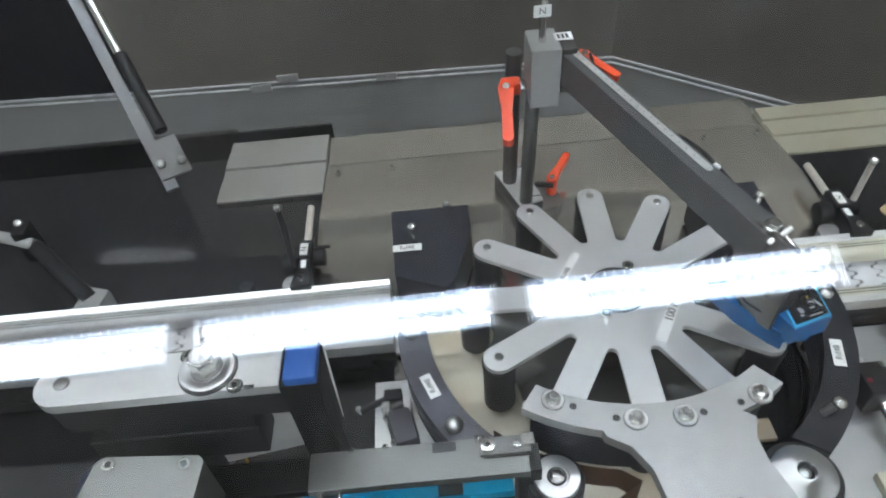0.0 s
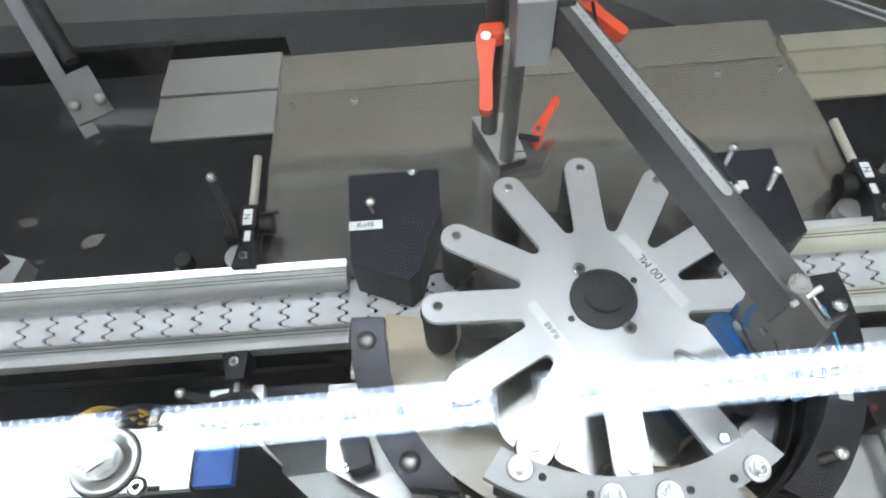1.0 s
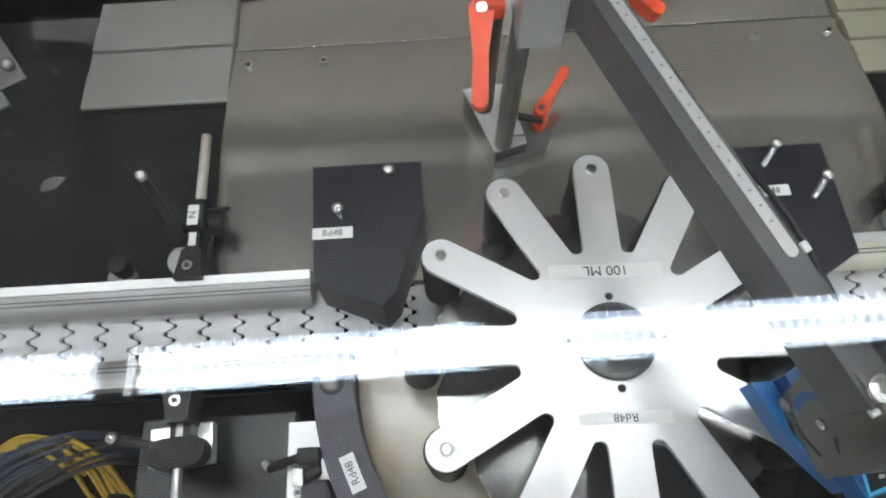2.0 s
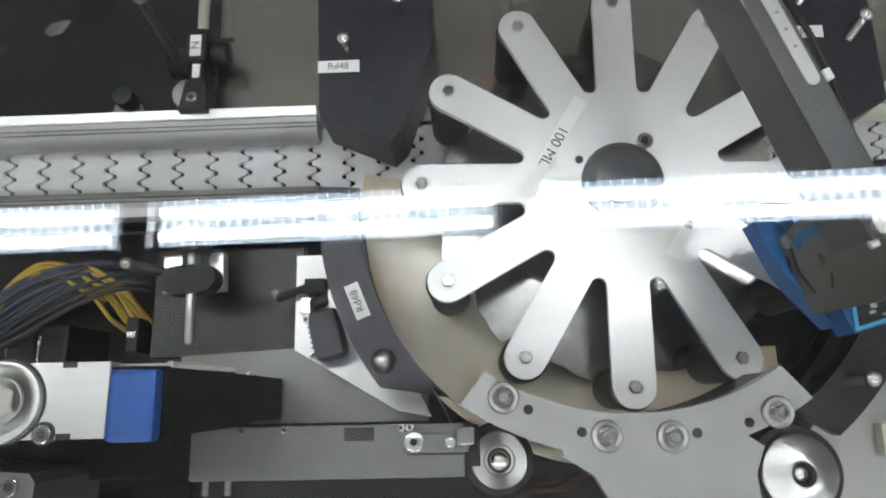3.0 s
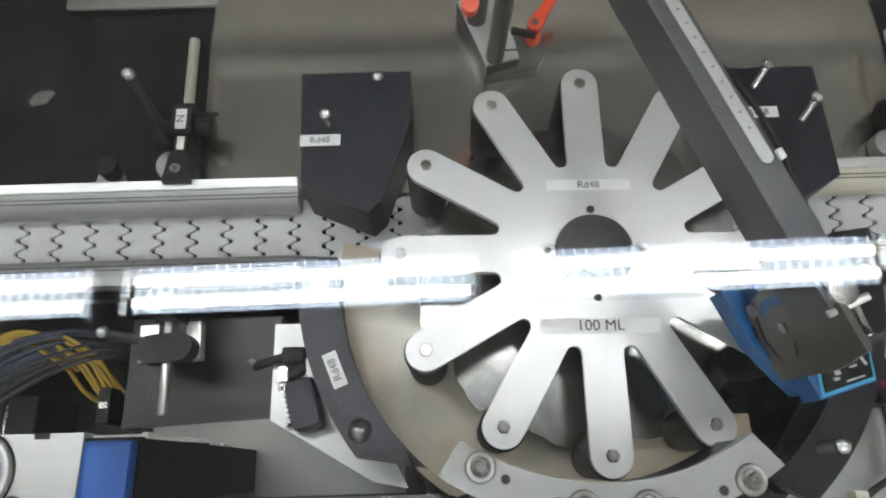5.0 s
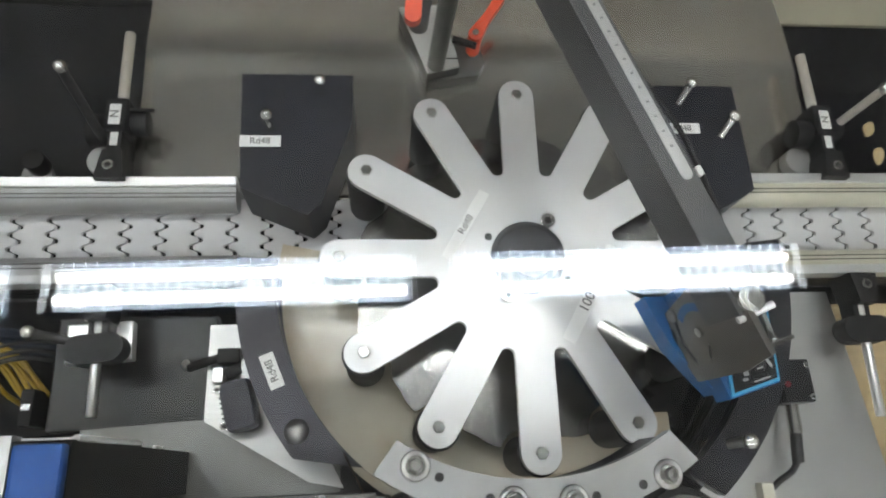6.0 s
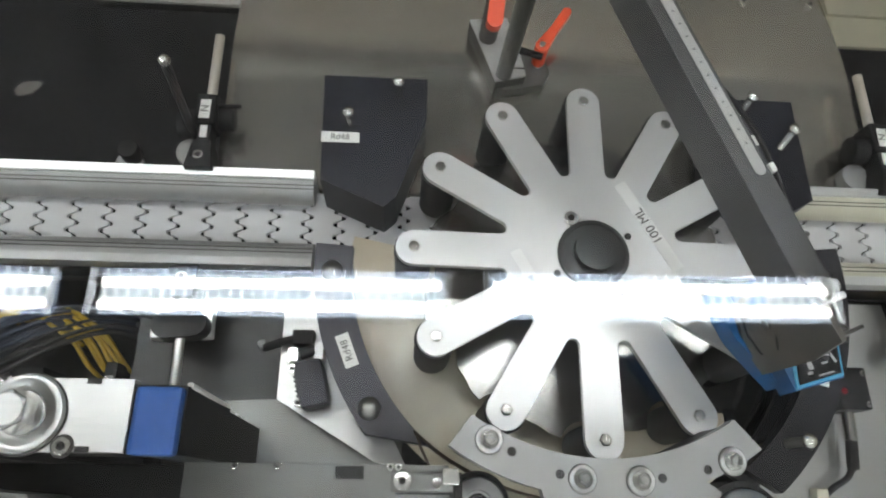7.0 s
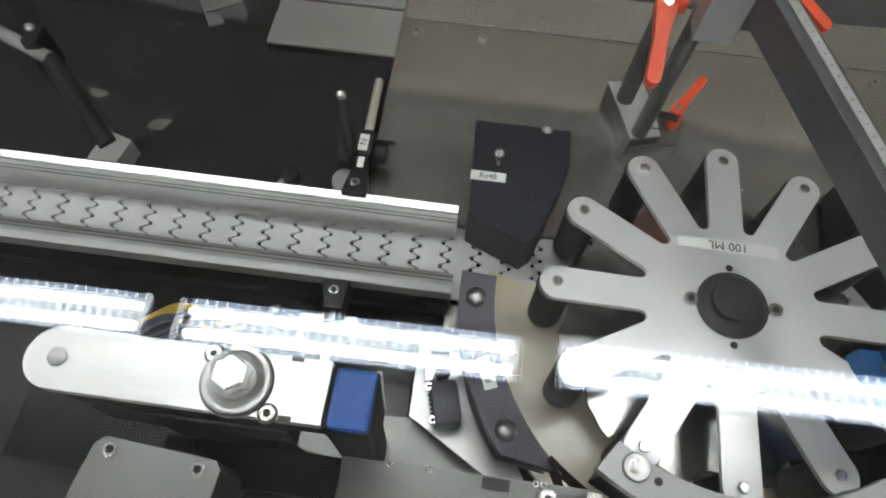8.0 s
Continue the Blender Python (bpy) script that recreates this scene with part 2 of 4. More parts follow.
def ball(x, y, z, r, flat=1.0, bm=None):
    bm = bm or bmesh.new()
    bmesh.ops.create_uvsphere(bm, u_segments=20, v_segments=12, radius=r, matrix=Matrix.Translation((x, y, z)) @ Matrix.Diagonal((1, 1, flat, 1)))
    return bm


def prism(pts, z0, z1, w=0.0008, bm=None):
    own = bm is None
    bm = bm or bmesh.new()
    lo = [bm.verts.new((p[0], p[1], z0)) for p in pts]
    hi = [bm.verts.new((p[0], p[1], z1)) for p in pts]
    bm.faces.new(hi)
    bm.faces.new(lo[::-1])
    k = len(pts)
    for i in range(k):
        bm.faces.new((lo[i], lo[(i + 1) % k], hi[(i + 1) % k], hi[i]))
    return bevel(bm, w, angle=50) if own else bm


def arc(r, a0, a1, n=24, cx=0.0, cy=0.0):
    return [(cx + r * math.cos(radians(a0 + (a1 - a0) * i / n)), cy + r * math.sin(radians(a0 + (a1 - a0) * i / n))) for i in range(n + 1)]


def lathe(profile, x=0.0, y=0.0, seg=36, bm=None):
    """A turned body from (radius, height) pairs, closed on the axis where the radius is 0."""
    bm = bm or bmesh.new()
    rings = []
    for r, z in profile:
        if r == 0:
            rings.append([bm.verts.new((x, y, z))])
        else:
            rings.append([bm.verts.new((x + r * math.cos(k * math.tau / seg), y + r * math.sin(k * math.tau / seg), z)) for k in range(seg)])
    for p, q in zip(rings, rings[1:]):
        for k in range(seg):
            j = (k + 1) % seg
            face = [p[k % len(p)], p[j % len(p)], q[j % len(q)], q[k % len(q)]]
            bm.faces.new([v for i, v in enumerate(face) if v not in face[:i]])
    return bm


def tube(points, r, name, material, parent=None, label=""):
    """A cable along smoothed points."""
    pts = [Vector(p) for p in points]
    fine = []
    for i in range(len(pts) - 1):
        p0, p1, p2, p3 = pts[max(i - 1, 0)], pts[i], pts[i + 1], pts[min(i + 2, len(pts) - 1)]
        for k in range(6):
            u = k / 6
            fine.append(0.5 * ((2 * p1) + (p2 - p0) * u + (2 * p0 - 5 * p1 + 4 * p2 - p3) * u * u + (3 * p1 - p0 - 3 * p2 + p3) * u ** 3))
    fine.append(pts[-1])
    bm = bmesh.new()
    rings = []
    for i, p in enumerate(fine):
        d = (fine[min(i + 1, len(fine) - 1)] - fine[max(i - 1, 0)]).normalized()
        q = d.to_track_quat("Z", "Y")
        rings.append([bm.verts.new(p + q @ Vector((r * math.cos(a), r * math.sin(a), 0))) for a in [k * math.tau / 10 for k in range(10)]])
    for a, b in zip(rings, rings[1:]):
        for k in range(10):
            bm.faces.new((a[k], a[(k + 1) % 10], b[(k + 1) % 10], b[k]))
    bm.faces.new(rings[0])
    bm.faces.new(rings[-1])
    return smooth(part(name, bm, material, parent, label), 60)


def words(name, text, size, parent, material, at):
    """Lettering as thin solid letters, centred at a pose."""
    cu = bpy.data.curves.new(name, "FONT")
    cu.body, cu.size, cu.align_x, cu.align_y, cu.extrude = text, size, "CENTER", "CENTER", 0.0001
    tmp = new(name + "_curve", cu)
    bpy.context.view_layer.update()
    me = bpy.data.meshes.new_from_object(tmp.evaluated_get(bpy.context.evaluated_depsgraph_get()))
    bpy.data.objects.remove(tmp)
    me.materials.clear()
    me.materials.append(material)
    ob = new(name, me)
    ob.parent = parent
    ob.matrix_basis = at
    return ob


def hex_bolt(parent, x, y, z, r=0.0065, h=0.005, washer=0.0, label="", name="bolt"):
    """A hexagon head with a chamfered, dished top, on a flat and a spring washer where there is one."""
    z1 = z
    if washer:
        smooth(part("washer", lathe([(0, z), (washer, z), (washer, z + 0.0009), (washer - 0.0008, z + 0.0018), (washer * 0.72, z + 0.0018), (washer * 0.70, z + 0.0012), (0, z + 0.0012)], x, y), TURNED, parent, at=None), 30)
        # dark outline: contact shade round the washer put into colour, with some dirt
        part("shade_dirt_ring", cyl(washer * 1.05, z, z + 0.0003, x, y, 32, 0), GAPSHADE, parent)
        z1 = z + 0.0012
        part("spring_washer", lathe([(0, z1), (r * 1.22, z1), (r * 1.28, z1 + 0.0007), (r * 1.18, z1 + 0.0016), (0, z1 + 0.0016)], x, y, 28), CHROME, parent)
        z1 += 0.0016
    bm = cyl(r, z1, z1 + h * 0.75, x, y, 6, 0)
    cyl(r, z1 + h * 0.75, z1 + h, x, y, 6, 0, r * 0.8, bm)
    head = part(name, bm, CHROME, parent, label)
    if washer:
        part("dish", cyl(r * 0.55, z1 + h, z1 + h + 0.0002, x, y, 16, 0), WASHER, head)
    return head


def cap_screw(parent, x, y, z, r=0.0045, h=0.005, at=None):
    """A socket head cap screw: knurled cylinder with a dark hexagon socket."""
    head = part("screw", cyl(r, z, z + h, x, y, 20, 0.0005), CHROME, parent, at=at)
    part("socket", cyl(r * 0.52, z + h - 0.0004, z + h + 0.0003, x, y, 6, 0), INK, head)
    return head


def dome_screw(parent, x, y, z, r=0.007):
    s = part("screw", ball(x, y, z, r, 0.75), CHROME, parent)
    return smooth(s, 60)


# ---- the room, closed round the machine ----
def room():
    part("floor", box(-4, 4, -4.2, 3.6, -0.96, -0.9, 0), FLOORM)
    for name, b in (("wall_north", (-4, 4, 3.6, 3.7)), ("wall_south", (-4, 4, -4.3, -4.2)), ("wall_east", (4, 4.1, -4.3, 3.7)), ("wall_west", (-4.1, -4, -4.3, 3.7))):
        tagged(part(name, box(*b, -0.9, 3.1, 0), WALLM), "plain pale grey wall of the production room", "wall", kind="structure")
    tagged(part("ceiling", box(-4.1, 4.1, -4.3, 3.7, 3.1, 3.16, 0), CEILM), "plain grey ceiling panels", "ceiling", kind="structure")
    tagged(bpy.data.objects["floor"], "dark grey production room floor", "floor", kind="structure")


LAMP_Z, LAMP_Y, LAMP_X, LAMP_STEP = 2.812, 0.55, -0.022, 1.5315


def luminaire():
    """A twin-tube ceiling luminaire with cross louvres; the tubes give the light, louvre and cells only imitate being
    lit.
    """
    t = thing("ceiling_luminaire", "white twin tube ceiling luminaire with cross louvres, switched on", "ceiling lamp", group="luminaire rows")
    half = 0.6815
    bm = bmesh.new()
    box(-half, half, -0.1, 0.1, 0.035, 0.05, bm=bm)
    box(-half, half, -0.1, -0.094, -0.025, 0.035, bm=bm)
    box(-half, half, 0.094, 0.1, -0.025, 0.035, bm=bm)
    part("housing", bm, LAMPHOUSE, t)
    for y in (-0.045, 0.045):
        part("tube", rod((-half + 0.02, y, 0), (half - 0.02, y, 0), 0.02, 14), GLOW, t, "glowing white tube")
    bm = bmesh.new()
    k = 31
    for i in range(k + 1):
        x = -half + 2 * half * i / k
        box(x - 0.0032, x + 0.0032, -0.024, 0.024, -0.034, -0.014, bm=bm)
        box(x - 0.0016, x + 0.0016, -0.094, -0.068, -0.034, -0.022, bm=bm)
        box(x - 0.0016, x + 0.0016, 0.068, 0.094, -0.034, -0.022, bm=bm)
    for y in (-0.0252, 0.0252, -0.0672, 0.0672):
        box(-half, half, y - 0.0009, y + 0.0009, -0.034, -0.022, bm=bm)
    for x in (-half - 0.018, -half - 0.002, half + 0.002, half + 0.018):
        box(x - 0.0015, x + 0.0015, -0.094, 0.094, -0.034, -0.02, bm=bm)
    part("louvre", bm, LOUVRE, t, "white cross louvre with the tubes' light put in as glow")
    for y0, y1 in ((-0.0235, 0.0235), (-0.0935, -0.068), (0.068, 0.0935)):
        part("lit_reflector", box(-half, half, y0, y1, 0.026, 0.0345, 0), CELLGLOW, t, "pale blue reflector cells with the tubes' light put in as glow")
    for x in (-0.5, 0.5):
        part("hanger", rod((x, 0, 0.05), (x, 0, 3.1 - LAMP_Z), 0.006, 8), LAMPHOUSE, t)
    return t


def lights():
    first = luminaire()
    first.matrix_basis = pose(LAMP_X - 0.5 * LAMP_STEP, LAMP_Y, LAMP_Z)
    # rows at -1.7 and -3.2 are unseen, added to light the machine's front
    for y in (LAMP_Y, -1.7, -3.2):
        for i in (-2, -1, 0, 1):
            if y == LAMP_Y and i in (-1, 1):
                continue
            copy_thing(first, pose(LAMP_X + (i + 0.5) * LAMP_STEP, y, LAMP_Z))


# ---- the machine bed ----
DZ = 0.018  # top of the deck plate


def deck():
    d = thing("machine_deck", "brushed stainless deck plate with screws along its back edge", "deck plate", kind="structure")
    bm = bmesh.new()
    prof = [(0.105, 0.0), (0.228, 0.0), (0.240, 0.0003), (0.250, 0.0012), (0.259, 0.0023), (0.268, 0.0031), (0.278, 0.0034), (0.292, 0.0030), (0.33, 0.0), (0.422, -0.0105)]
    prof += [(y, z - 0.005) for y, z in reversed(prof)]
    ends = [[bm.verts.new((x, y, DZ + z)) for y, z in prof] for x in (-0.372, 0.362)]
    for i in range(len(prof)):
        j = (i + 1) % len(prof)
        bm.faces.new((ends[0][i], ends[0][j], ends[1][j], ends[1][i]))
    bm.faces.new(ends[0])
    bm.faces.new(ends[1][::-1])
    smooth(part("plate", bm, DECK, d), 40)
    part("plate", box(-0.262, 0.262, -0.02, 0.1045, DZ - 0.012, DZ - 0.006, 0.0008), DECK, d)
    for x in (-0.352, -0.262, 0.256, 0.344):
        cap_screw(d, x, 0.397, DZ - 0.0095, 0.0055, 0.006)
    part("step", box(-0.372, 0.362, 0.4245, 0.505, DZ - 0.03, DZ - 0.011, 0.001), DECK, d)
    line = [(-2.7, 1.892), (-1.32, 1.816), (0.5, 1.738), (1.2, 1.16), (2.2, 0.35)]
    rear = thing("rear_enclosure", "dark brushed enclosure with a pale grey skirt behind the machine", "enclosure", kind="structure")
    for i, (p, q) in enumerate(zip(line, line[1:])):
        def sheet(z0, z1, t):
            return prism([p, q, (q[0], q[1] + t), (p[0], p[1] + t)], z0, z1, 0)
        # unseen upper height is added so that the rear deck mirrors something dark
        part("panel", sheet(-0.5995, 1.55, 0.03), DARK if i == 0 else BACKM, rear, "glossy black panel" if i == 0 else "")
        part("skirt", sheet(-0.9, -0.6, 0.02), HAZE, rear, "pale grey skirt panel")
        for z in (-0.6, -0.622):
            part("edge", rod((p[0], p[1] - 0.006, z), (q[0], q[1] - 0.006, z), 0.0042, 8), EDGE, rear, "pale edge strip")
    for x, y, z in ((-0.83, 1.778, -0.612), (-0.72, 1.772, -0.575), (-0.35, 1.758, -0.60)):
        part("clip", box(x - 0.04, x + 0.04, y - 0.012, y - 0.001, z - 0.014, z + 0.014, 0.003), ALU_MATT, rear, "grey clip")
    base = thing("machine_frame", "dark machine frame under the deck", "machine frame", kind="structure")
    part("tray", box(-1.1, 1.1, -0.9, 0.104, -0.13, -0.10, 0), CAVITY, base)
    part("tray", box(-0.40, 1.1, 0.1042, 0.56, -0.13, -0.10, 0), CAVITY, base)
    part("side", box(-1.11, -1.1, -0.9, 0.56, -0.13, 0.0, 0), CAVITY, base)
    part("side", box(1.1, 1.11, -0.9, 0.56, -0.13, 0.0, 0), CAVITY, base)
    part("front", box(-1.1, 1.1, -0.91, -0.9, -0.13, 0.0, 0), CAVITY, base)
    part("cabinet", box(-1.08, 1.08, -0.88, 0.10, -0.9, -0.1302, 0.004), BARM, base, "plain grey machine cabinet")
    part("cabinet", box(-0.40, 1.08, 0.1002, 0.55, -0.9, -0.1302, 0.004), BARM, base, "plain grey machine cabinet")
    part("bearer", box(-1.05, -1.0, 0.1042, 0.13, -0.9, 0.0058, 0.002), CAVITY, base)
    part("bearer", box(-1.05, -0.3728, 0.5495, 0.555, -0.05, 0.0058, 0.001), CAVITY, base)
    for x in (-1.095, 1.085):
        part("hinge_post", box(x - 0.012, x + 0.012, 0.548, 0.575, -0.1, 0.493, 0.002), CAVITY, base)


def side_panels():
    p = thing("side_panel", "glossy smoked acrylic side panel over the dark floor", "side panel", kind="structure")
    part("panel", prism([(-1.05, 0.112), (-0.3725, 0.112), (-0.3725, 0.345), (-0.5445, 0.345), (-0.5445, 0.555), (-1.05, 0.555)], 0.006, 0.012, 0), SMOKED, p)
    q = thing("side_panel", "dark side panel beside the outfeed rail", "side panel", kind="structure")
    part("panel", box(0.3625, 1.05, 0.112, 0.33, 0.0, 0.012, 0.0008), DARK, q)
    left = ((0.3455, 0.397, 0.016), (0.3975, 0.4275, 0.0135), (0.4305, 0.468, 0.016), (0.4685, 0.508, 0.0135))
    right = ((0.3305, 0.3695, 0.016), (0.370, 0.380, 0.012), (0.3805, 0.413, 0.016), (0.4135, 0.424, 0.012), (0.4245, 0.458, 0.016))
    for x0, x1, rows, m, label in ((-0.544, -0.3725, left, PROFILE, "stacked pale aluminium profiles beside the deck plate"), (0.3625, 0.75, right, OLIVE, "olive grey aluminium profiles beside the deck plate")):
        s = thing("profile_strip", label, "profile", kind="structure")
        for y0, y1, z in rows:
            part("strip", box(x0, x1, y0, y1, 0.0, z, 0.0012), m, s)


# ---- conveyor ----
PITCH = 0.0335
CHAIN_Y0, CHAIN_Y1, CHAIN_Z = 0.012, 0.098, 0.022


def chain():
    """Slat chain: alike links with an interlocking wavy edge, on one carrier that slides."""
    c = thing("conveyor_chain", "white plastic conveyor chain with wavy interlocking links", "conveyor chain")
    n = 48
    y1, y0 = CHAIN_Y1, 0.039  # the wavy joint covers the rear two thirds, the front is a straight lap
    wave = []
    for i in range(n + 1):
        y = y0 + (y1 - y0) * i / n
        s = math.sin((y - y0) / 0.0145 * math.tau + 0.6)
        wave.append((0.0043 * max(-1, min(1, 1.5 * s)), y, 0.0014 + 0.0010 * abs(s)))
    pts = [(0.0002, CHAIN_Y0), (0.0002, y0 - 0.003)] + [(x + g, y) for x, y, g in wave]
    pts += [(x + PITCH - g, y) for x, y, g in reversed(wave)] + [(PITCH - 0.0002, y0 - 0.003), (PITCH - 0.0002, CHAIN_Y0)]
    first = part("link", prism(pts, CHAIN_Z - 0.004, CHAIN_Z, 0.0), CHAIN, c)
    for k in range(1, 80):
        ob = new("link", first.data)
        ob.parent = c
        ob.location = (k * PITCH, 0, 0)
    bed = thing("conveyor_bed", "dark conveyor bed under the chain", "conveyor bed", kind="structure")
    part("bed", box(-1.78, 1.78, CHAIN_Y0 - 0.004, CHAIN_Y1 + 0.004, -0.02, CHAIN_Z - 0.010, 0), KNOB, bed)
    for x in (-1.6, 1.6):
        part("leg", box(x - 0.02, x + 0.02, 0.03, 0.08, -0.9, -0.0202, 0.002), CAVITY, bed)
    return c


def rail(name, label, x0, x1, y, side, face, top, web):
    """A side guide: bright metal strip over a rounded plastic profile that leans over the chain."""
    r = thing(name, label, "guide rail")
    prof = [(0, 0.004), (0.010, 0.004), (0.016, 0.0), (0.02, -0.008), (0.019, -0.017), (0.012, -0.021), (0, -0.021)]
    bm = bmesh.new()
    ends = []
    for x in (x0, x1):
        ends.append([bm.verts.new((x, y - side * (p[0] + 0.004), 0.046 + p[1])) for p in prof])
    k = len(prof)
    for i in range(k):
        bm.faces.new((ends[0][i], ends[0][(i + 1) % k], ends[1][(i + 1) % k], ends[1][i]))
    bm.faces.new(ends[0])
    bm.faces.new(ends[1][::-1])
    smooth(part("profile", bevel(bm, 0.001), face, r), 50)
    lo, hi = sorted((y - side * 0.0038, y + side * 0.0055))
    bm = bmesh.new()
    rise = 0.0014 if side > 0 else 0.0
    cut = [(lo, 0.036), (hi, 0.036), (hi, 0.0525 + rise), (hi - 0.0006, 0.0529 + rise), (lo + 0.0006, 0.0525), (lo, 0.0519)]
    ends = [[bm.verts.new((x, a, z)) for a, z in cut] for x in (x0, x1)]
    for i in range(len(cut)):
        j = (i + 1) % len(cut)
        bm.faces.new((ends[0][i], ends[0][j], ends[1][j], ends[1][i]))
    bm.faces.new(ends[0])
    bm.faces.new(ends[1][::-1])
    part("strip", bm, top, r, "bright metal top strip")
    for d in (0.0095, 0.0136):
        g0, g1 = sorted((y - side * d, y - side * (d + 0.0011)))
        part("groove", box(x0, x1, g0, g1, 0.0501, 0.0504, 0), GAPSHADE, r)
    part("carrier", box(x0, x1, lo + 0.001, hi - 0.001, 0.0, 0.0358, 0.001), web, r)
    return r


def rails():
    rail("guide_rail", "pale grey guide rail with bright metal strip beside the infeed chain", -1.08, -0.262, 0.103, 1, RAILGREY, WHITEMETAL, ALU_MATT)
    rail("guide_rail", "low grey guide rail before the infeed chain", -1.08, -0.258, 0.010, -1, RAILGREY, ALU_MATT, COVER)
    rail("guide_rail", "cream guide rail behind the outfeed chain", 0.21, 1.08, 0.106, 1, CREAM, ALU, ALU_MATT)
    rail("guide_rail", "cream guide rail before the outfeed chain", 0.262, 1.08, 0.008, -1, CREAM, ALU, COVER)


def rail_clamp(label, mirror=1, reach=0.158):
    """A rail holder: wedge foot on the rail, cross rod, clamp body with thumb knobs."""
    c = thing("rail_clamp", label, "rail clamp", group="rail clamps")
    s = mirror
    foot = [(-0.0135, -0.012 * s), (0.0135, -0.012 * s), (0.010, 0.018 * s), (-0.008, 0.018 * s)]
    part("foot", prism(foot if s > 0 else foot[::-1], 0.03, 0.062, 0.002), KNOB, c)
    ring = part("screw", cyl(0.0052, 0.062, 0.0652, 0, 0, 20, 0.0004), CHROME, c)
    part("socket", cyl(0.003, 0.0649, 0.0655, 0, 0, 6, 0), INK, ring)
    smooth(part("rod", rod((0, 0.01 * s, 0.047), (-0.002, reach * s, 0.047), 0.0052 if s > 0 else 0.0043, 16, None, 0.0008), ROD if s > 0 else WHITEMETAL, c, "bright worn steel rod"), 40)
    return c


def clamps():
    for x, label in ((-0.377, "black rail clamp with steel rod and white label"), (0.350, "black rail clamp on the outfeed rail with short labels")):
        c = rail_clamp(label, 1, 0.158 if x < 0 else 0.146)
        c.matrix_basis = pose(x, 0.116, 0.0, 0, 0, 0 if x < 0 else -2)
        neck = part("neck", box(-0.007, 0.007, 0.018, 0.04, 0.034, 0.0585, 0.002), KNOB, c)
        part("label", box(-0.0035, 0.0035, 0.023, 0.037, 0.0587, 0.0591, 0), LABEL, neck, "narrow white label")
        part("clamp_body", box(-0.012, 0.010, 0.038, 0.074, 0.032, 0.0615, 0.003), KNOB, c)
        lab = part("label", box(-0.006, 0.0045, 0.044, 0.066, 0.0617, 0.0622, 0), LABEL, c, "white label with a short dark mark")
        words("mark", "N", 0.011, lab, INK, pose(-0.0008, 0.055, 0.0624, 0, 0, 90))
        for cx, cy, r, h in ((0.018, 0.054, 0.0125, 0.008), (-0.021, 0.046, 0.0155, 0.009)):
            smooth(part("knob", cyl(r, -h, h, 0, 0, 18, 0.0025), KNOB, c, at=pose(cx, cy, 0.044, 0, 90, 0)), 40)
        part("wing", box(0.010, 0.033, 0.062, 0.0655, 0.052, 0.056, 0.001), KNOB, c)
        # slanting adjusting screw with a bright domed end
        up = (-0.018, 0.056, 0.138) if x < 0 else (0.024, 0.058, 0.12)
        low = (-0.014, 0.034, 0.04) if x < 0 else (0.020, 0.056, 0.04)
        smooth(part("adjusting_screw", rod(low, up, 0.0042, 14), HUB if x < 0 else ROD, c, "threaded adjusting screw"), 40)
        smooth(part("screw_end", ball(*up, 0.006), CHROME, c), 60)
        part("white_disc", cyl(0.016, DZ + 0.0005, 0.034, -0.018, 0.020, 24, 0.002), RAILGREY, c, "pale plastic disc under the foot")
    for x, label in ((-0.374, "black rail clamp with steel rod below the infeed rail"), (0.348, "black rail clamp below the outfeed rail")):
        c = rail_clamp(label, -1, 0.1 if x < 0 else 0.125)
        c.matrix_basis = pose(x, -0.012, 0.0, 0, 0, 3 if x < 0 else -2)
        shape = arc(0.0128, 90, 270, 12, -0.013, -0.043) + arc(0.0128, -90, 90, 12, 0.011, -0.042)
        body = smooth(part("knob", bevel(prism(shape, 0.036, 0.056, 0, bmesh.new()), 0.0028, 2, 50), KNOB, c, "long flat black thumb knob"), 40)
        part("slit", box(-0.009, 0.0, -0.0425, -0.0412, 0.0561, 0.0564, 0), INK, body)
        part("neck", box(-0.009, 0.009, -0.03, -0.014, 0.03, 0.05, 0.002), KNOB, c)
        if x < 0:
            part("white_jaw", box(-0.035, 0.022, -0.05, -0.014, 0.016, 0.030, 0.002), WHITEMETAL, c, "bright metal jaw")
            tip = smooth(part("side_screw", rod((-0.02, -0.034, 0.042), (-0.052, -0.026, 0.058), 0.004, 12), HUB, c), 40)
            smooth(part("screw_end", ball(-0.054, -0.0255, 0.059, 0.0062), CHROME, tip), 60)


def far_clamp():
    c = thing("rail_clamp", "black rail clamp with slanting screw and pale tube", "rail clamp", group="rail clamps")
    part("foot", prism([(-0.690, 0.118), (-0.655, 0.118), (-0.648, 0.150), (-0.680, 0.160)], 0.0122, 0.04, 0.004), RAILGREY, c, "pale plastic foot")
    smooth(part("screw", rod((-0.672, 0.14, 0.036), (-0.785, 0.25, 0.045), 0.011, 16), KNOB, c), 40)
    smooth(part("tube", rod((-0.780, 0.246, 0.05), (-0.95, 0.315, 0.05), 0.0085, 16), RAILGREY, c, "pale plastic tube"), 40)
    smooth(part("screw_end", ball(-0.80, 0.268, 0.075, 0.007), CHROME, c), 60)
    part("bracket", box(-0.81, -0.79, 0.25, 0.28, 0.0122, 0.07, 0.003), KNOB, c)


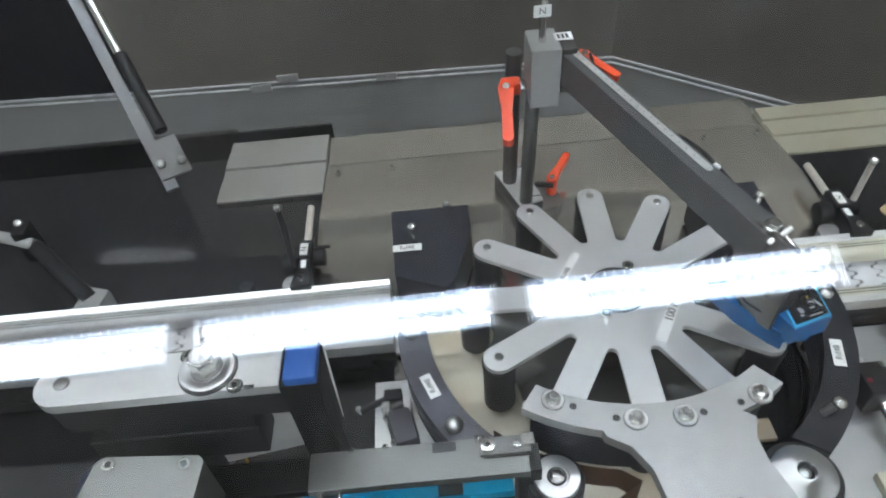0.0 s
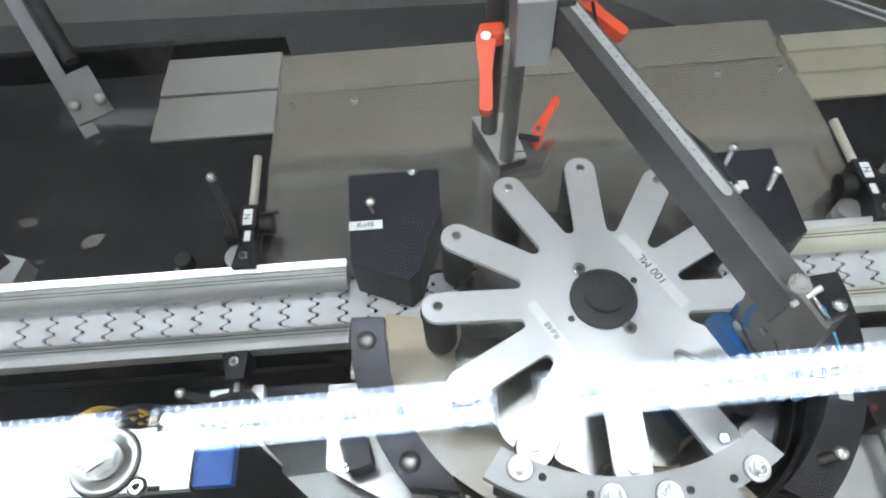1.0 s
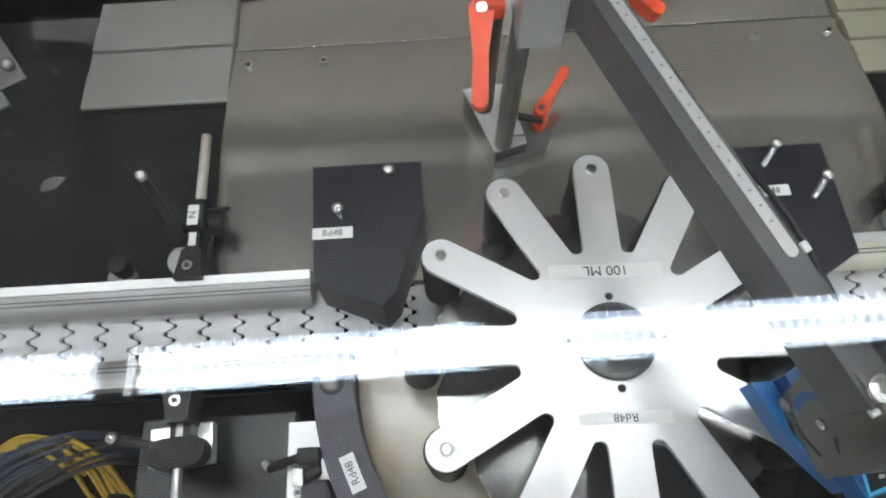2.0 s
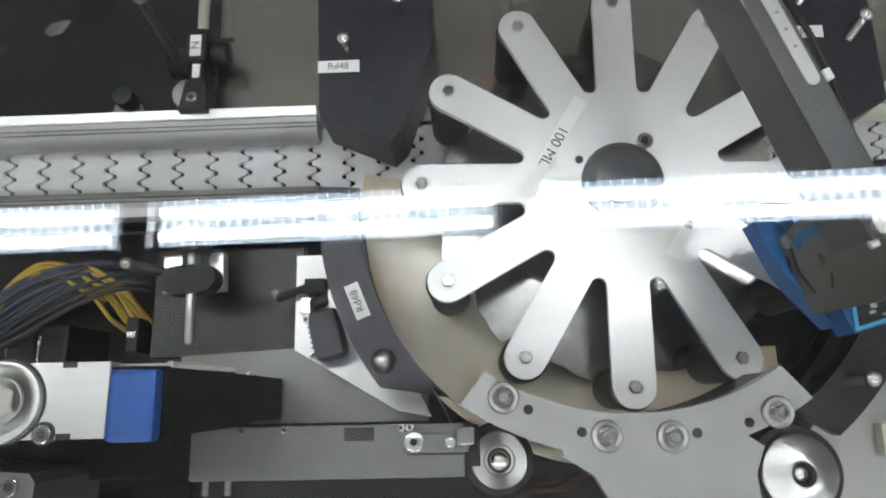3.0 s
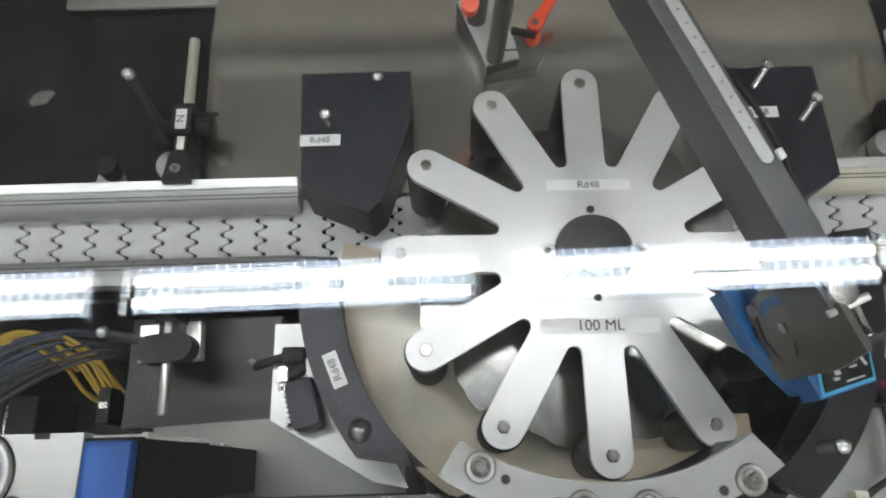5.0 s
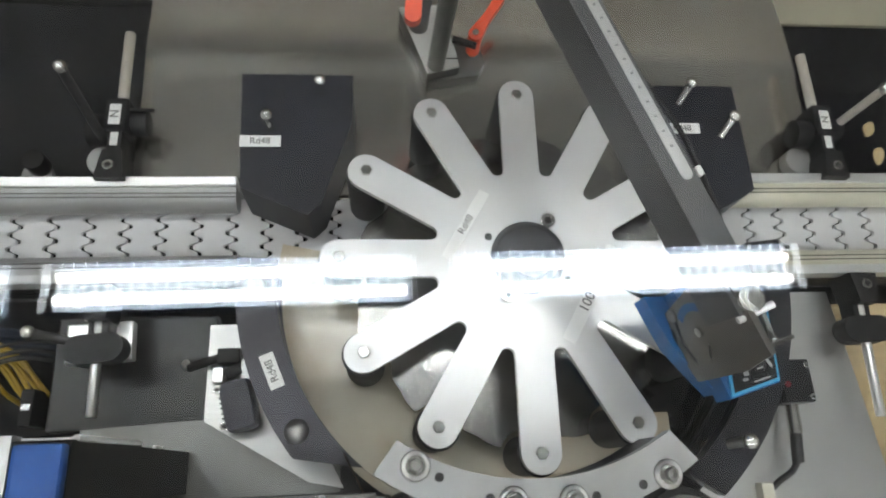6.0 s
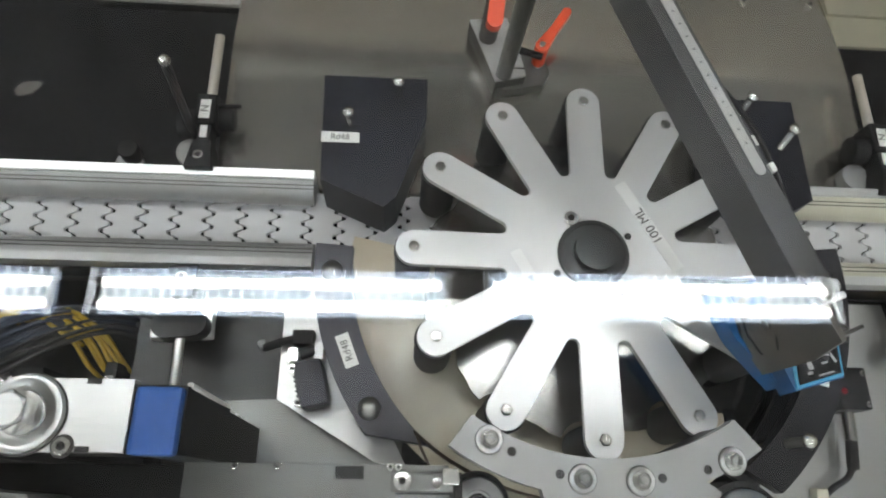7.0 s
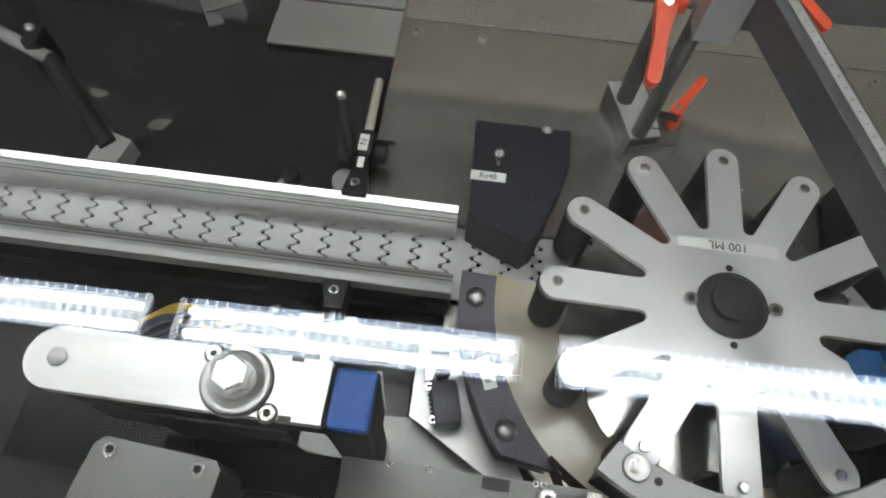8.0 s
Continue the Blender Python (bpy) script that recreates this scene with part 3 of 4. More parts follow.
def panel_knob():
    k = thing("clamp_knob", "small black clamp knob on a pale foot beside the rail", "clamp knob")
    part("foot", cyl(0.015, 0.0122, 0.02, -0.462, 0.126, 24, 0.002), RAILGREY, k, "pale plastic foot")
    smooth(part("knob", cyl(0.0105, 0.0202, 0.040, -0.458, 0.134, 20, 0.003), KNOB, k), 40)


def lid_strut():
    """A flat support bar that rises from the black panel to the back, with a gas spring beside it."""
    t = thing("lid_support", "grey flat support bar with gas spring rising from the black panel", "lid support")
    a, b = Vector((-0.508, 0.190, 0.016)), Vector((-0.724, 0.572, 0.298))
    m = Matrix.Translation(a) @ (b - a).to_track_quat("X", "Z").to_matrix().to_4x4()
    L = (b - a).length
    bar = part("bar", box(L * 0.27, L, -0.002, 0.016, -0.003, 0.003, 0.0008), ARM, t, at=m)
    smooth(part("gas_spring", rod((L * 0.44, -0.016, 0.008), (L * 0.70, -0.014, 0.012), 0.010, 18), KNOB, t, "black gas spring", at=m), 40)
    smooth(part("spring_rod", rod((L * 0.70, -0.014, 0.012), (L * 1.02, -0.012, 0.014), 0.008, 14), CHROME, t, "bright rod", at=m), 40)
    part("plate", box(L * 0.30, L * 0.42, -0.03, 0.014, 0.0032, 0.007, 0.001), BRACKET, t, at=m)
    for x, y in ((0.345, 0.006), (0.335, -0.022)):
        smooth(part("bolt", ball(L * x, y, 0.010, 0.007, 0.8), WASHER, t, at=m), 60)


# ---- star wheel ----
WZ, WR, AW = 0.113, 0.161, 0.0163
WX, WY = 0.001, 0.003


def star_outline():
    """Twelve rounded arms with rounded roots."""
    pts = []
    root = AW / math.sin(radians(15))
    fil = 0.0062
    for k in range(12):
        a = radians(30 * k)
        ca, sa = math.cos(a), math.sin(a)
        for p in arc(AW, -90, 90, 12):
            x, y = WR + p[0], p[1]
            pts.append((x * ca - y * sa, x * sa + y * ca))
        b = a + radians(15)
        cb, sb = math.cos(b), math.sin(b)
        cx = (AW + fil) / math.sin(radians(15))
        for p in reversed(arc(fil, 105, 255, 8)):
            x, y = cx + p[0], p[1]
            pts.append((x * cb - y * sb, x * sb + y * cb))
    return pts


def star_wheel():
    w = thing("star_wheel", "brushed aluminium star wheel with twelve rounded arms on black rollers", "star wheel", pose(WX, WY, 0))
    part("plate", prism(star_outline(), WZ - 0.006, WZ, 0.0006), WHEEL, w)
    for k in range(12):
        a = radians(30 * k)
        x, y = WR * math.cos(a), WR * math.sin(a)
        roller = bmesh.new()
        cyl(0.0172, 0.034, 0.097, x, y, 28, bm=roller)
        cyl(0.0182, 0.098, 0.1065, x, y, 28, bm=roller)
        smooth(part("roller", bevel(roller, 0.0012), RUBBER, w, "black rubber roller" if k == 0 else ""), 40)
        hex_bolt(w, x, y, WZ, 0.0054, 0.0040)
    hub = lathe([(0, WZ), (0.0325, WZ), (0.0325, WZ + 0.0034), (0.0318, WZ + 0.0042), (0.0285, WZ + 0.0042), (0.0278, WZ + 0.0036), (0, WZ + 0.0036)], seg=48)
    cyl(0.0195, WZ + 0.004, WZ + 0.010, 0.002, 0.001, 36, bm=hub)
    smooth(part("hub", hub, HUB, w, "dark grey hub cap"), 40)
    for a, r in ((90, 0.0066), (270, 0.0066)):
        cap_screw(w, 0.0385 * math.cos(radians(a)), 0.0385 * math.sin(radians(a)), WZ, r, 0.005)
    for a in (0, 180):
        part("screw_hole", cyl(0.0034, WZ, WZ + 0.0004, 0.0385 * math.cos(radians(a)), 0.0385 * math.sin(radians(a)), 16, 0), INK, w)
    for a in (35, 215):
        part("screw_hole", cyl(0.0024, WZ + 0.004, WZ + 0.0044, 0.026 * math.cos(radians(a)), 0.026 * math.sin(radians(a)), 16, 0), INK, w)
    one = part("label", box(0.056, 0.068, -0.048, 0.048, WZ + 0.0001, WZ + 0.0005, 0), SILVERTAPE, w, "white label tape reading 100 ML")
    words("lettering", "100 ML", 0.0125, one, INK, pose(0.062, 0.0, WZ + 0.0006, 0, 0, 90))
    two = part("label", box(-0.066, -0.056, -0.036, 0.036, WZ + 0.0001, WZ + 0.0005, 0), SILVERTAPE, w, "white label tape reading Rd48")
    words("lettering", "Rd48", 0.0092, two, INK, pose(-0.061, 0.0, WZ + 0.0006, 0, 0, 90))
    # lower pocket disc
    tooth = ((-8, 0.1555), (-6.5, 0.1465), (-3.5, 0.1405), (0, 0.1392), (3.5, 0.1408), (6.5, 0.1448), (9, 0.1490), (11.5, 0.1497), (13.5, 0.1500), (15.5, 0.1520), (17.5, 0.1540), (19.5, 0.1548))
    pts = [(r * math.cos(radians(30 * k + a)), r * math.sin(radians(30 * k + a))) for k in range(12) for a, r in tooth]
    part("pocket_disc", prism(pts, 0.046, 0.054, 0.0008), POLISHED, w, "polished steel disc with shallow pockets")
    smooth(part("shaft", cyl(0.03, 0.0, 0.1065, seg=32), BRACKET, w), 40)
    return w


def wear_plate():
    t = thing("wear_plate", "tan worn plastic plate under the star wheel", "wear plate", kind="structure")
    # the right sector is a dark plate, its black also painting the guide's shade
    for a0, a1, m, r in ((168, 306, TAN, 0.226), (306.4, 356, DARK, 0.2165)):
        pts = arc(r, a0, a1, 40) + arc(0.05, a1, a0, 24)
        part("plate", prism([(x + WX, y + WY) for x, y in pts], 0.016, 0.0235, 0.0005), m, t, "" if m is TAN else "dark glossy plate with the guide's shade in its colour")
    part("shim", box(0.118, 0.142, -0.148, -0.124, 0.0237, 0.03, 0.0006), TAN, t, "small tan block")


def guides():
    g = thing("curved_guide", "dark grey plastic curved guide with Rd48 label and domed screws", "curved guide", group="curved guides")
    inner, outer = arc(0.2155, 176.5, 229, 20), arc(0.2495, 218, 176.5, 18)
    part("plate", prism(inner + outer, 0.076, 0.090, 0.0008), GUIDE, g)
    part("lower_plate", prism(arc(0.2175, 178, 226, 20) + arc(0.2475, 217, 178, 18), 0.0365, 0.044, 0.0008), GUIDE, g)
    ribs = bmesh.new()
    for k in range(15):
        r = 0.2170 + 0.0021 * k
        prism(arc(r, 177.5, 189, 6) + arc(r + 0.0009, 189, 177.5, 6), 0.0901, 0.0905, 0, ribs)
    part("ribbed_face", ribs, RIB, g)
    for x, y in ((-0.194, -0.133), (-0.233, -0.012)):
        smooth(part("spacer", cyl(0.008, 0.0235, 0.0765, x, y, 20), CHROME, g), 40)
        smooth(part("screw", ball(x, y, 0.0915, 0.0098, 0.8), WASHER, g), 60)
    lab = part("label", box(-0.015, 0.015, -0.006, 0.006, 0, 0.0005, 0), LABEL, g, at=pose(-0.2155, -0.0840, 0.0902, 0, 0, 112))
    words("lettering", "Rd48", 0.009, lab, INK, pose(0, 0, 0.0006, 0, 0, 0))
    h = thing("curved_guide", "black plastic curved guide beside the sensor", "curved guide", group="curved guides")
    inner, outer = arc(0.217, -55, 6, 22), arc(0.250, 6, -52, 22)
    part("plate", prism(inner + outer, 0.076, 0.090, 0.0008), DGUIDE, h)
    part("lower_plate", prism(arc(0.219, -54, 4, 20) + arc(0.248, 4, -52, 20), 0.0365, 0.044, 0.0008), DGUIDE, h)
    for x, y in ((0.166, -0.157), (0.232, -0.03)):
        part("spacer", cyl(0.008, 0.012, 0.0765, x, y, 20), CHROME, h)
    smooth(part("stud", rod((0.164, -0.157, 0.09), (0.175, -0.1555, 0.104), 0.0042, 12), WASHER, h), 40)
    dome_screw(h, 0.176, -0.1555, 0.105, 0.0066)
    dome_screw(h, 0.2345, -0.013, 0.092, 0.0085)
    lab = part("label", box(-0.017, 0.017, -0.006, 0.006, 0, 0.0005, 0), LABEL, h, at=pose(0.2115, -0.090, 0.0902, 0, 0, 74))
    words("lettering", "Rd48", 0.009, lab, INK, pose(0, 0, 0.0006))


def blocks():
    b = thing("guide_block", "black plastic guide block with Rd48 label and two domed studs", "guide block", group="guide blocks")
    pts = [(-0.255, 0.201), (-0.251, 0.082), (-0.190, 0.055), (-0.178, 0.066), (-0.150, 0.150), (-0.150, 0.201)]
    part("block", prism(pts, 0.0235, 0.087, 0.0012), BLACK, b)
    for x, y in ((-0.226, 0.1425), (-0.179, 0.1795)):
        smooth(part("stud", cyl(0.0042, 0.087, 0.110, x, y, 16), WASHER, b), 40)
        dome_screw(b, x, y, 0.1115, 0.0060)
    lab = part("label", box(-0.2535, -0.216, 0.123, 0.1345, 0.0872, 0.0877, 0), LABEL, b)
    words("lettering", "Rd48", 0.009, lab, INK, pose(-0.235, 0.1287, 0.0878))
    c = thing("guide_block", "black plastic guide block beside the outfeed with label and studs", "guide block", group="guide blocks")
    pts = [(0.155, 0.196), (0.150, 0.12), (0.195, 0.058), (0.208, 0.062), (0.240, 0.080), (0.239, 0.196)]
    part("block", prism(pts, 0.0235, 0.084, 0.0012), BLACK, c)
    for x, y in ((0.226, 0.153), (0.188, 0.190)):
        smooth(part("stud", rod((x - 0.011, y - 0.016, 0.084), (x, y, 0.098), 0.0040, 14), WASHER, c), 40)
        dome_screw(c, x, y, 0.099, 0.0062)
    lab = part("label", box(0.158, 0.1955, 0.141, 0.1525, 0.0842, 0.0847, 0), LABEL, c)
    words("lettering", "Rd48", 0.009, lab, INK, pose(0.177, 0.1467, 0.0848))


def sector():
    s = thing("sector_plate", "grey anodised sector plate with bolts on a front arm", "sector plate")
    cx, cy = -0.018, 0.002
    inner = arc(0.178, 236.5, 303, 24, cx, cy)
    outer = arc(0.2055, 304, 290, 5, cx, cy)
    right = [(0.062, -0.198), (0.055, -0.215), (0.056, -0.235), (0.066, -0.27), (0.085, -0.33), (0.10, -0.45)]
    left = [(-0.02, -0.45), (-0.028, -0.33), (-0.032, -0.262), (-0.036, -0.235), (-0.048, -0.214), (-0.066, -0.203)]
    outer2 = arc(0.2055, 256, 236, 8, cx, cy)
    part("plate", prism(inner + outer + right + left + outer2, 0.160, 0.172, 0.0008), ALU_MATT, s)
    for x, y in ((-0.104, -0.164), (-0.038, -0.190), (0.004, -0.191), (0.073, -0.177)):
        hex_bolt(s, x, y, 0.172, 0.0055, 0.0055, 0.0101)
    for x, y in ((-0.088, -0.172), (-0.054, -0.187), (0.020, -0.189), (0.054, -0.183)):
        part("screw_hole", cyl(0.0032, 0.172, 0.1724, x, y, 16, 0), INK, s)
    part("screw_hole", cyl(0.004, 0.172, 0.1724, 0.022, -0.268, 16, 0), INK, s)
    part("lower_shoe", prism(arc(0.180, 238, 302, 24, cx, cy) + arc(0.200, 302, 238, 24, cx, cy), 0.10, 0.1595, 0.0008), BLACK, s)
    part("column", box(-0.005, 0.075, -0.45, -0.37, -0.10, 0.1598, 0.002), BRACKET, s)


def belt():
    b = thing("drive_belt", "brown flat belt running round the sector shoe and roller", "belt")
    line = [(-0.134, -0.196)] + arc(0.2065, 228, 262, 12, -0.018, 0.002) + [(-0.03, -0.215), (-0.06, -0.232), (-0.105, -0.2325)] + arc(0.0245, 270, 150, 10, -0.106, -0.208)
    bm = bmesh.new()
    rows = [[bm.verts.new((x, y, z)) for z in (0.072, 0.108)] for x, y in line]
    for p, q in zip(rows, rows[1:]):
        bm.faces.new((p[0], q[0], q[1], p[1]))
    bmesh.ops.solidify(bm, geom=bm.faces[:], thickness=0.0018)
    smooth(part("band", bm, BELT, b), 50)


def front_rollers():
    r1 = thing("guide_roller", "light steel guide roller with a socket screw", "guide roller", group="front rollers")
    for x, y, z, t in ((-0.106, -0.208, 0.118, None), (0.112, -0.222, 0.108, 1)):
        r = r1 if t is None else thing("guide_roller", "light steel conical guide roller near the sector plate", "guide roller", group="front rollers")
        rad = 0.021 if t is None else 0.028
        lip = [(0, z - 0.006), (rad, z - 0.006), (rad, z - 0.0012), (rad - 0.001, z)]
        face = lip + ([(0.0115, z), (0.0105, z - 0.0012), (0, z - 0.0012)] if t is None else [(0.0105, z + 0.006), (0.0085, z + 0.006), (0.0085, z - 0.002), (0, z - 0.002)])
        smooth(part("disc", lathe(face, seg=48), TURNED, r, at=pose(x, y, 0)), 30)
        smooth(part("body", cyl(rad * 1.22, z - 0.06, z - 0.0062, x, y, 36, 0.001), RUBBER, r), 40)
        part("bore", cyl(0.0088 if t is None else 0.0083, z - 0.0012, z - 0.0006, x, y, 24, 0), INK, r)
        smooth(part("screw", ball(x, y, z - 0.0006, 0.0072 if t is None else 0.0055, 0.5), CHROME, r), 60)
        part("axle", cyl(0.006, -0.1, z - 0.0605, x, y, 16, 0), CHROME, r)


# ---- post with levers, arm and sensor ----
def lever(parent, a, b, width, label):
    """A red clamping lever: thick boss that tapers to a rounded grip."""
    a, b = Vector(a), Vector(b)
    d = (b - a)
    m = Matrix.Translation(a) @ d.to_track_quat("X", "Z").to_matrix().to_4x4()
    L = d.length
    pts = arc(width * 0.62, 90, 270, 10) + [(L * 0.45, -width * 0.38)] + arc(width * 0.42, -80, 80, 8, L, 0) + [(L * 0.45, width * 0.38)]
    ob = part("clamping_lever", prism(pts, -width * 0.4, width * 0.4, width * 0.14), RED, parent, label, at=m)
    smooth(ob, 50)
    sc = part("lever_screw", cyl(width * 0.3, width * 0.4, width * 0.62, 0, 0, 16, 0.0004), CHROME, ob)
    return ob


ARM_A, ARM_B = Vector((-0.023, 0.226, 0.291)), Vector((0.0995, -0.084, 0.271))


def post_and_arm():
    p = thing("sensor_stand", "steel stand with two rods, red clamping levers and long grey arm", "stand")
    foot = [(-0.101, 0.313), (-0.073, 0.231), (-0.039, 0.240), (-0.042, 0.258), (-0.058, 0.318)]
    part("foot", prism(foot, DZ + 0.001, 0.046, 0.0015), BRACKET, p)
    part("foot_top", prism(foot, 0.0462, 0.0495, 0.0006), ALU, p, "bright machined top face")
    part("foot_slit", box(-0.058, -0.040, 0.2478, 0.2496, 0.0496, 0.0499, 0), INK, p)
    part("foot_plate", prism([(-0.0715, 0.2285), (-0.016, 0.240), (-0.008, 0.256), (-0.014, 0.280), (-0.055, 0.290)], DZ + 0.0005, 0.033, 0.001), BARM, p)
    smooth(part("rod", rod((-0.064, 0.240, 0.05), (-0.056, 0.243, 0.27), 0.0092, 24), BARM, p, "grey steel rod"), 40)
    smooth(part("rod", rod((-0.081, 0.289, 0.05), (-0.076, 0.285, 0.262), 0.0105, 24), BRACKET, p, "dark steel rod"), 40)
    part("clamp_block", box(-0.066, -0.030, 0.214, 0.268, 0.222, 0.298, 0.0015), ALU_MATT, p)
    part("scale_rod", rod((-0.05, 0.236, 0.298), (-0.048, 0.238, 0.375), 0.0045, 12), CHROME, p)
    sl = part("label", box(-0.062, -0.042, 0.2285, 0.2295, 0.332, 0.346, 0), LABEL, p, "white label with one letter")
    words("mark", "N", 0.011, sl, INK, pose(-0.052, 0.2283, 0.339, 90, 0, 0))
    part("joint", box(-0.0295, -0.012, 0.214, 0.25, 0.24, 0.2975, 0.002), BRACKET, p)
    lab = part("label", box(-0.034, -0.013, 0.234, 0.252, 0.2986, 0.2991, 0), LABEL, p, "white label with dark marks")
    for i in range(3):
        part("mark", box(-0.031 + 0.005 * i, -0.028 + 0.005 * i, 0.238, 0.248, 0.2992, 0.2994, 0), INK, lab)
    part("lever_boss", box(-0.098, -0.072, 0.242, 0.262, 0.224, 0.242, 0.005), RED, p, "red plastic lever boss")
    part("lever_pin", rod((-0.0725, 0.252, 0.233), (-0.0655, 0.252, 0.233), 0.006, 14), CHROME, p)
    lever(p, (-0.0915, 0.246, 0.231), (-0.0975, 0.178, 0.206), 0.0165, "red plastic clamping lever")
    lever(p, (0.002, 0.243, 0.268), (0.034, 0.213, 0.256), 0.0145, "red plastic clamping lever")
    part("lever_foot", cyl(0.0055, 0.033, 0.037, -0.022, 0.265, 16, 0.001), CHROME, p)
    smooth(part("lever_boss", cyl(0.0078, 0.037, 0.056, -0.0215, 0.268, 20, 0.0015, 0.007), RED, p, "red plastic lever boss"), 40)
    lever(p, (-0.0205, 0.274, 0.055), (0.009, 0.319, 0.060), 0.0125, "red plastic clamping lever")
    part("pin", rod((-0.045, 0.270, 0.054), (-0.02, 0.262, 0.054), 0.004, 12), KNOB, p)
    # the arm: a deep flat bar with a scale strip let into its top
    d = ARM_B - ARM_A
    m = Matrix.Translation(ARM_A) @ pose(0, 0, 0, 0, math.degrees(-math.asin(d.z / d.length)), math.degrees(math.atan2(d.y, d.x)))
    L = d.length
    arm = part("arm", box(-0.006, L, -0.010, 0.012, -0.041, 0.0, 0.0012), ARM, p, "grey anodised flat arm", at=m)
    strip = part("scale_strip", prism(arc(0.0042, -90, 90, 6, L - 0.094, 0.0045) + arc(0.0042, 90, 270, 6, 0.004, 0.0045), 0.0002, 0.0008, 0), SCALE, arm, "pale scale strip with small marks")
    for i in range(20):
        part("mark", box(0.006 + i * 0.0112, 0.0074 + i * 0.0112, 0.0036, 0.0055, 0.0009, 0.0011, 0), MARK, strip)
    part("clip", box(L - 0.096, L - 0.089, 0.011, 0.0155, -0.004, 0.002, 0.001), LABEL, arm, "pale cable clip")
    tube([(L * 0.02, 0.03, -0.01), (0.05, 0.028, -0.05), (L * 0.35, 0.02, -0.03), (L - 0.14, 0.0165, -0.003), (L - 0.09, 0.0165, -0.003), (L - 0.03, 0.016, -0.02), (L + 0.01, 0.01, -0.05)], 0.0018, "cable", CABLE, arm, "black cable")
    hb = part("pivot_bolt", cyl(0.0085, 0.0, 0.005, L - 0.007, 0.0, 24, 0.001), CHROME, arm, "bright pivot bolt")
    part("bolt_head", cyl(0.0062, 0.005, 0.009, L - 0.007, 0.0, 6, 0.0006), CHROME, hb)
    # steep slotted plate that joins the arm's end to the sensor's side
    d2 = Vector((0.37, -0.93, 0)).normalized()
    pm = Matrix(((d2.x, 0, d2.y, 0.0835), (d2.y, 0, -d2.x, -0.052), (0, 1, 0, 0), (0, 0, 0, 1)))
    plate = part("bracket", prism([(0.012, 0.182), (0.004, 0.230), (0.012, 0.272), (0.034, 0.276), (0.063, 0.274), (0.068, 0.240), (0.066, 0.176), (0.046, 0.172)], 0.0, 0.004, 0.0006), PLATEM, p, "brown grey slotted steel bracket", at=pm)
    part("slot", prism(arc(0.033, 150, 215, 10, 0.046, 0.215) + arc(0.027, 215, 150, 10, 0.046, 0.215), 0.0041, 0.0045, 0), BLUE, plate, "arc slot with the blue housing behind")
    part("slot", prism([(0.0195, 0.1895), (0.036, 0.1832), (0.053, 0.1880), (0.0522, 0.1908), (0.036, 0.1862), (0.021, 0.192)], 0.0041, 0.0045, 0), INK, plate, "long curved slot")
    part("slot", prism([(0.0435, 0.2165), (0.0525, 0.2095), (0.0540, 0.2112), (0.0450, 0.2180)], 0.0041, 0.0045, 0), INK, plate)
    part("slot", prism([(0.024, 0.180), (0.027, 0.182), (0.049, 0.170), (0.047, 0.167)], 0.0041, 0.0045, 0), INK, plate)
    for x, y, r in ((0.016, 0.192, 0.0045), (0.034, 0.215, 0.0035)):
        smooth(part("bracket_screw", cyl(r, 0.004, 0.0065, x, y, 16, 0.0006), WASHER, plate), 40)
    part("side_plate", prism([(0.060, 0.196), (0.058, 0.268), (0.0605, 0.268), (0.0655, 0.196)], -0.020, 0.0, 0.0005), BRACKET, plate, "dark folded edge")
    smooth(part("tie_rod", rod((0.1035, -0.0825, 0.271), (0.1155, -0.100, 0.259), 0.0024, 12), CHROME, p), 40)
    smooth(part("tie_cross", rod((0.090, -0.0895, 0.268), (0.1115, -0.0808, 0.2735), 0.0024, 10), WHITEMETAL, p), 40)
    smooth(part("tie_end", ball(0.1158, -0.1005, 0.2585, 0.0038), CHROME, p), 60)
    return p


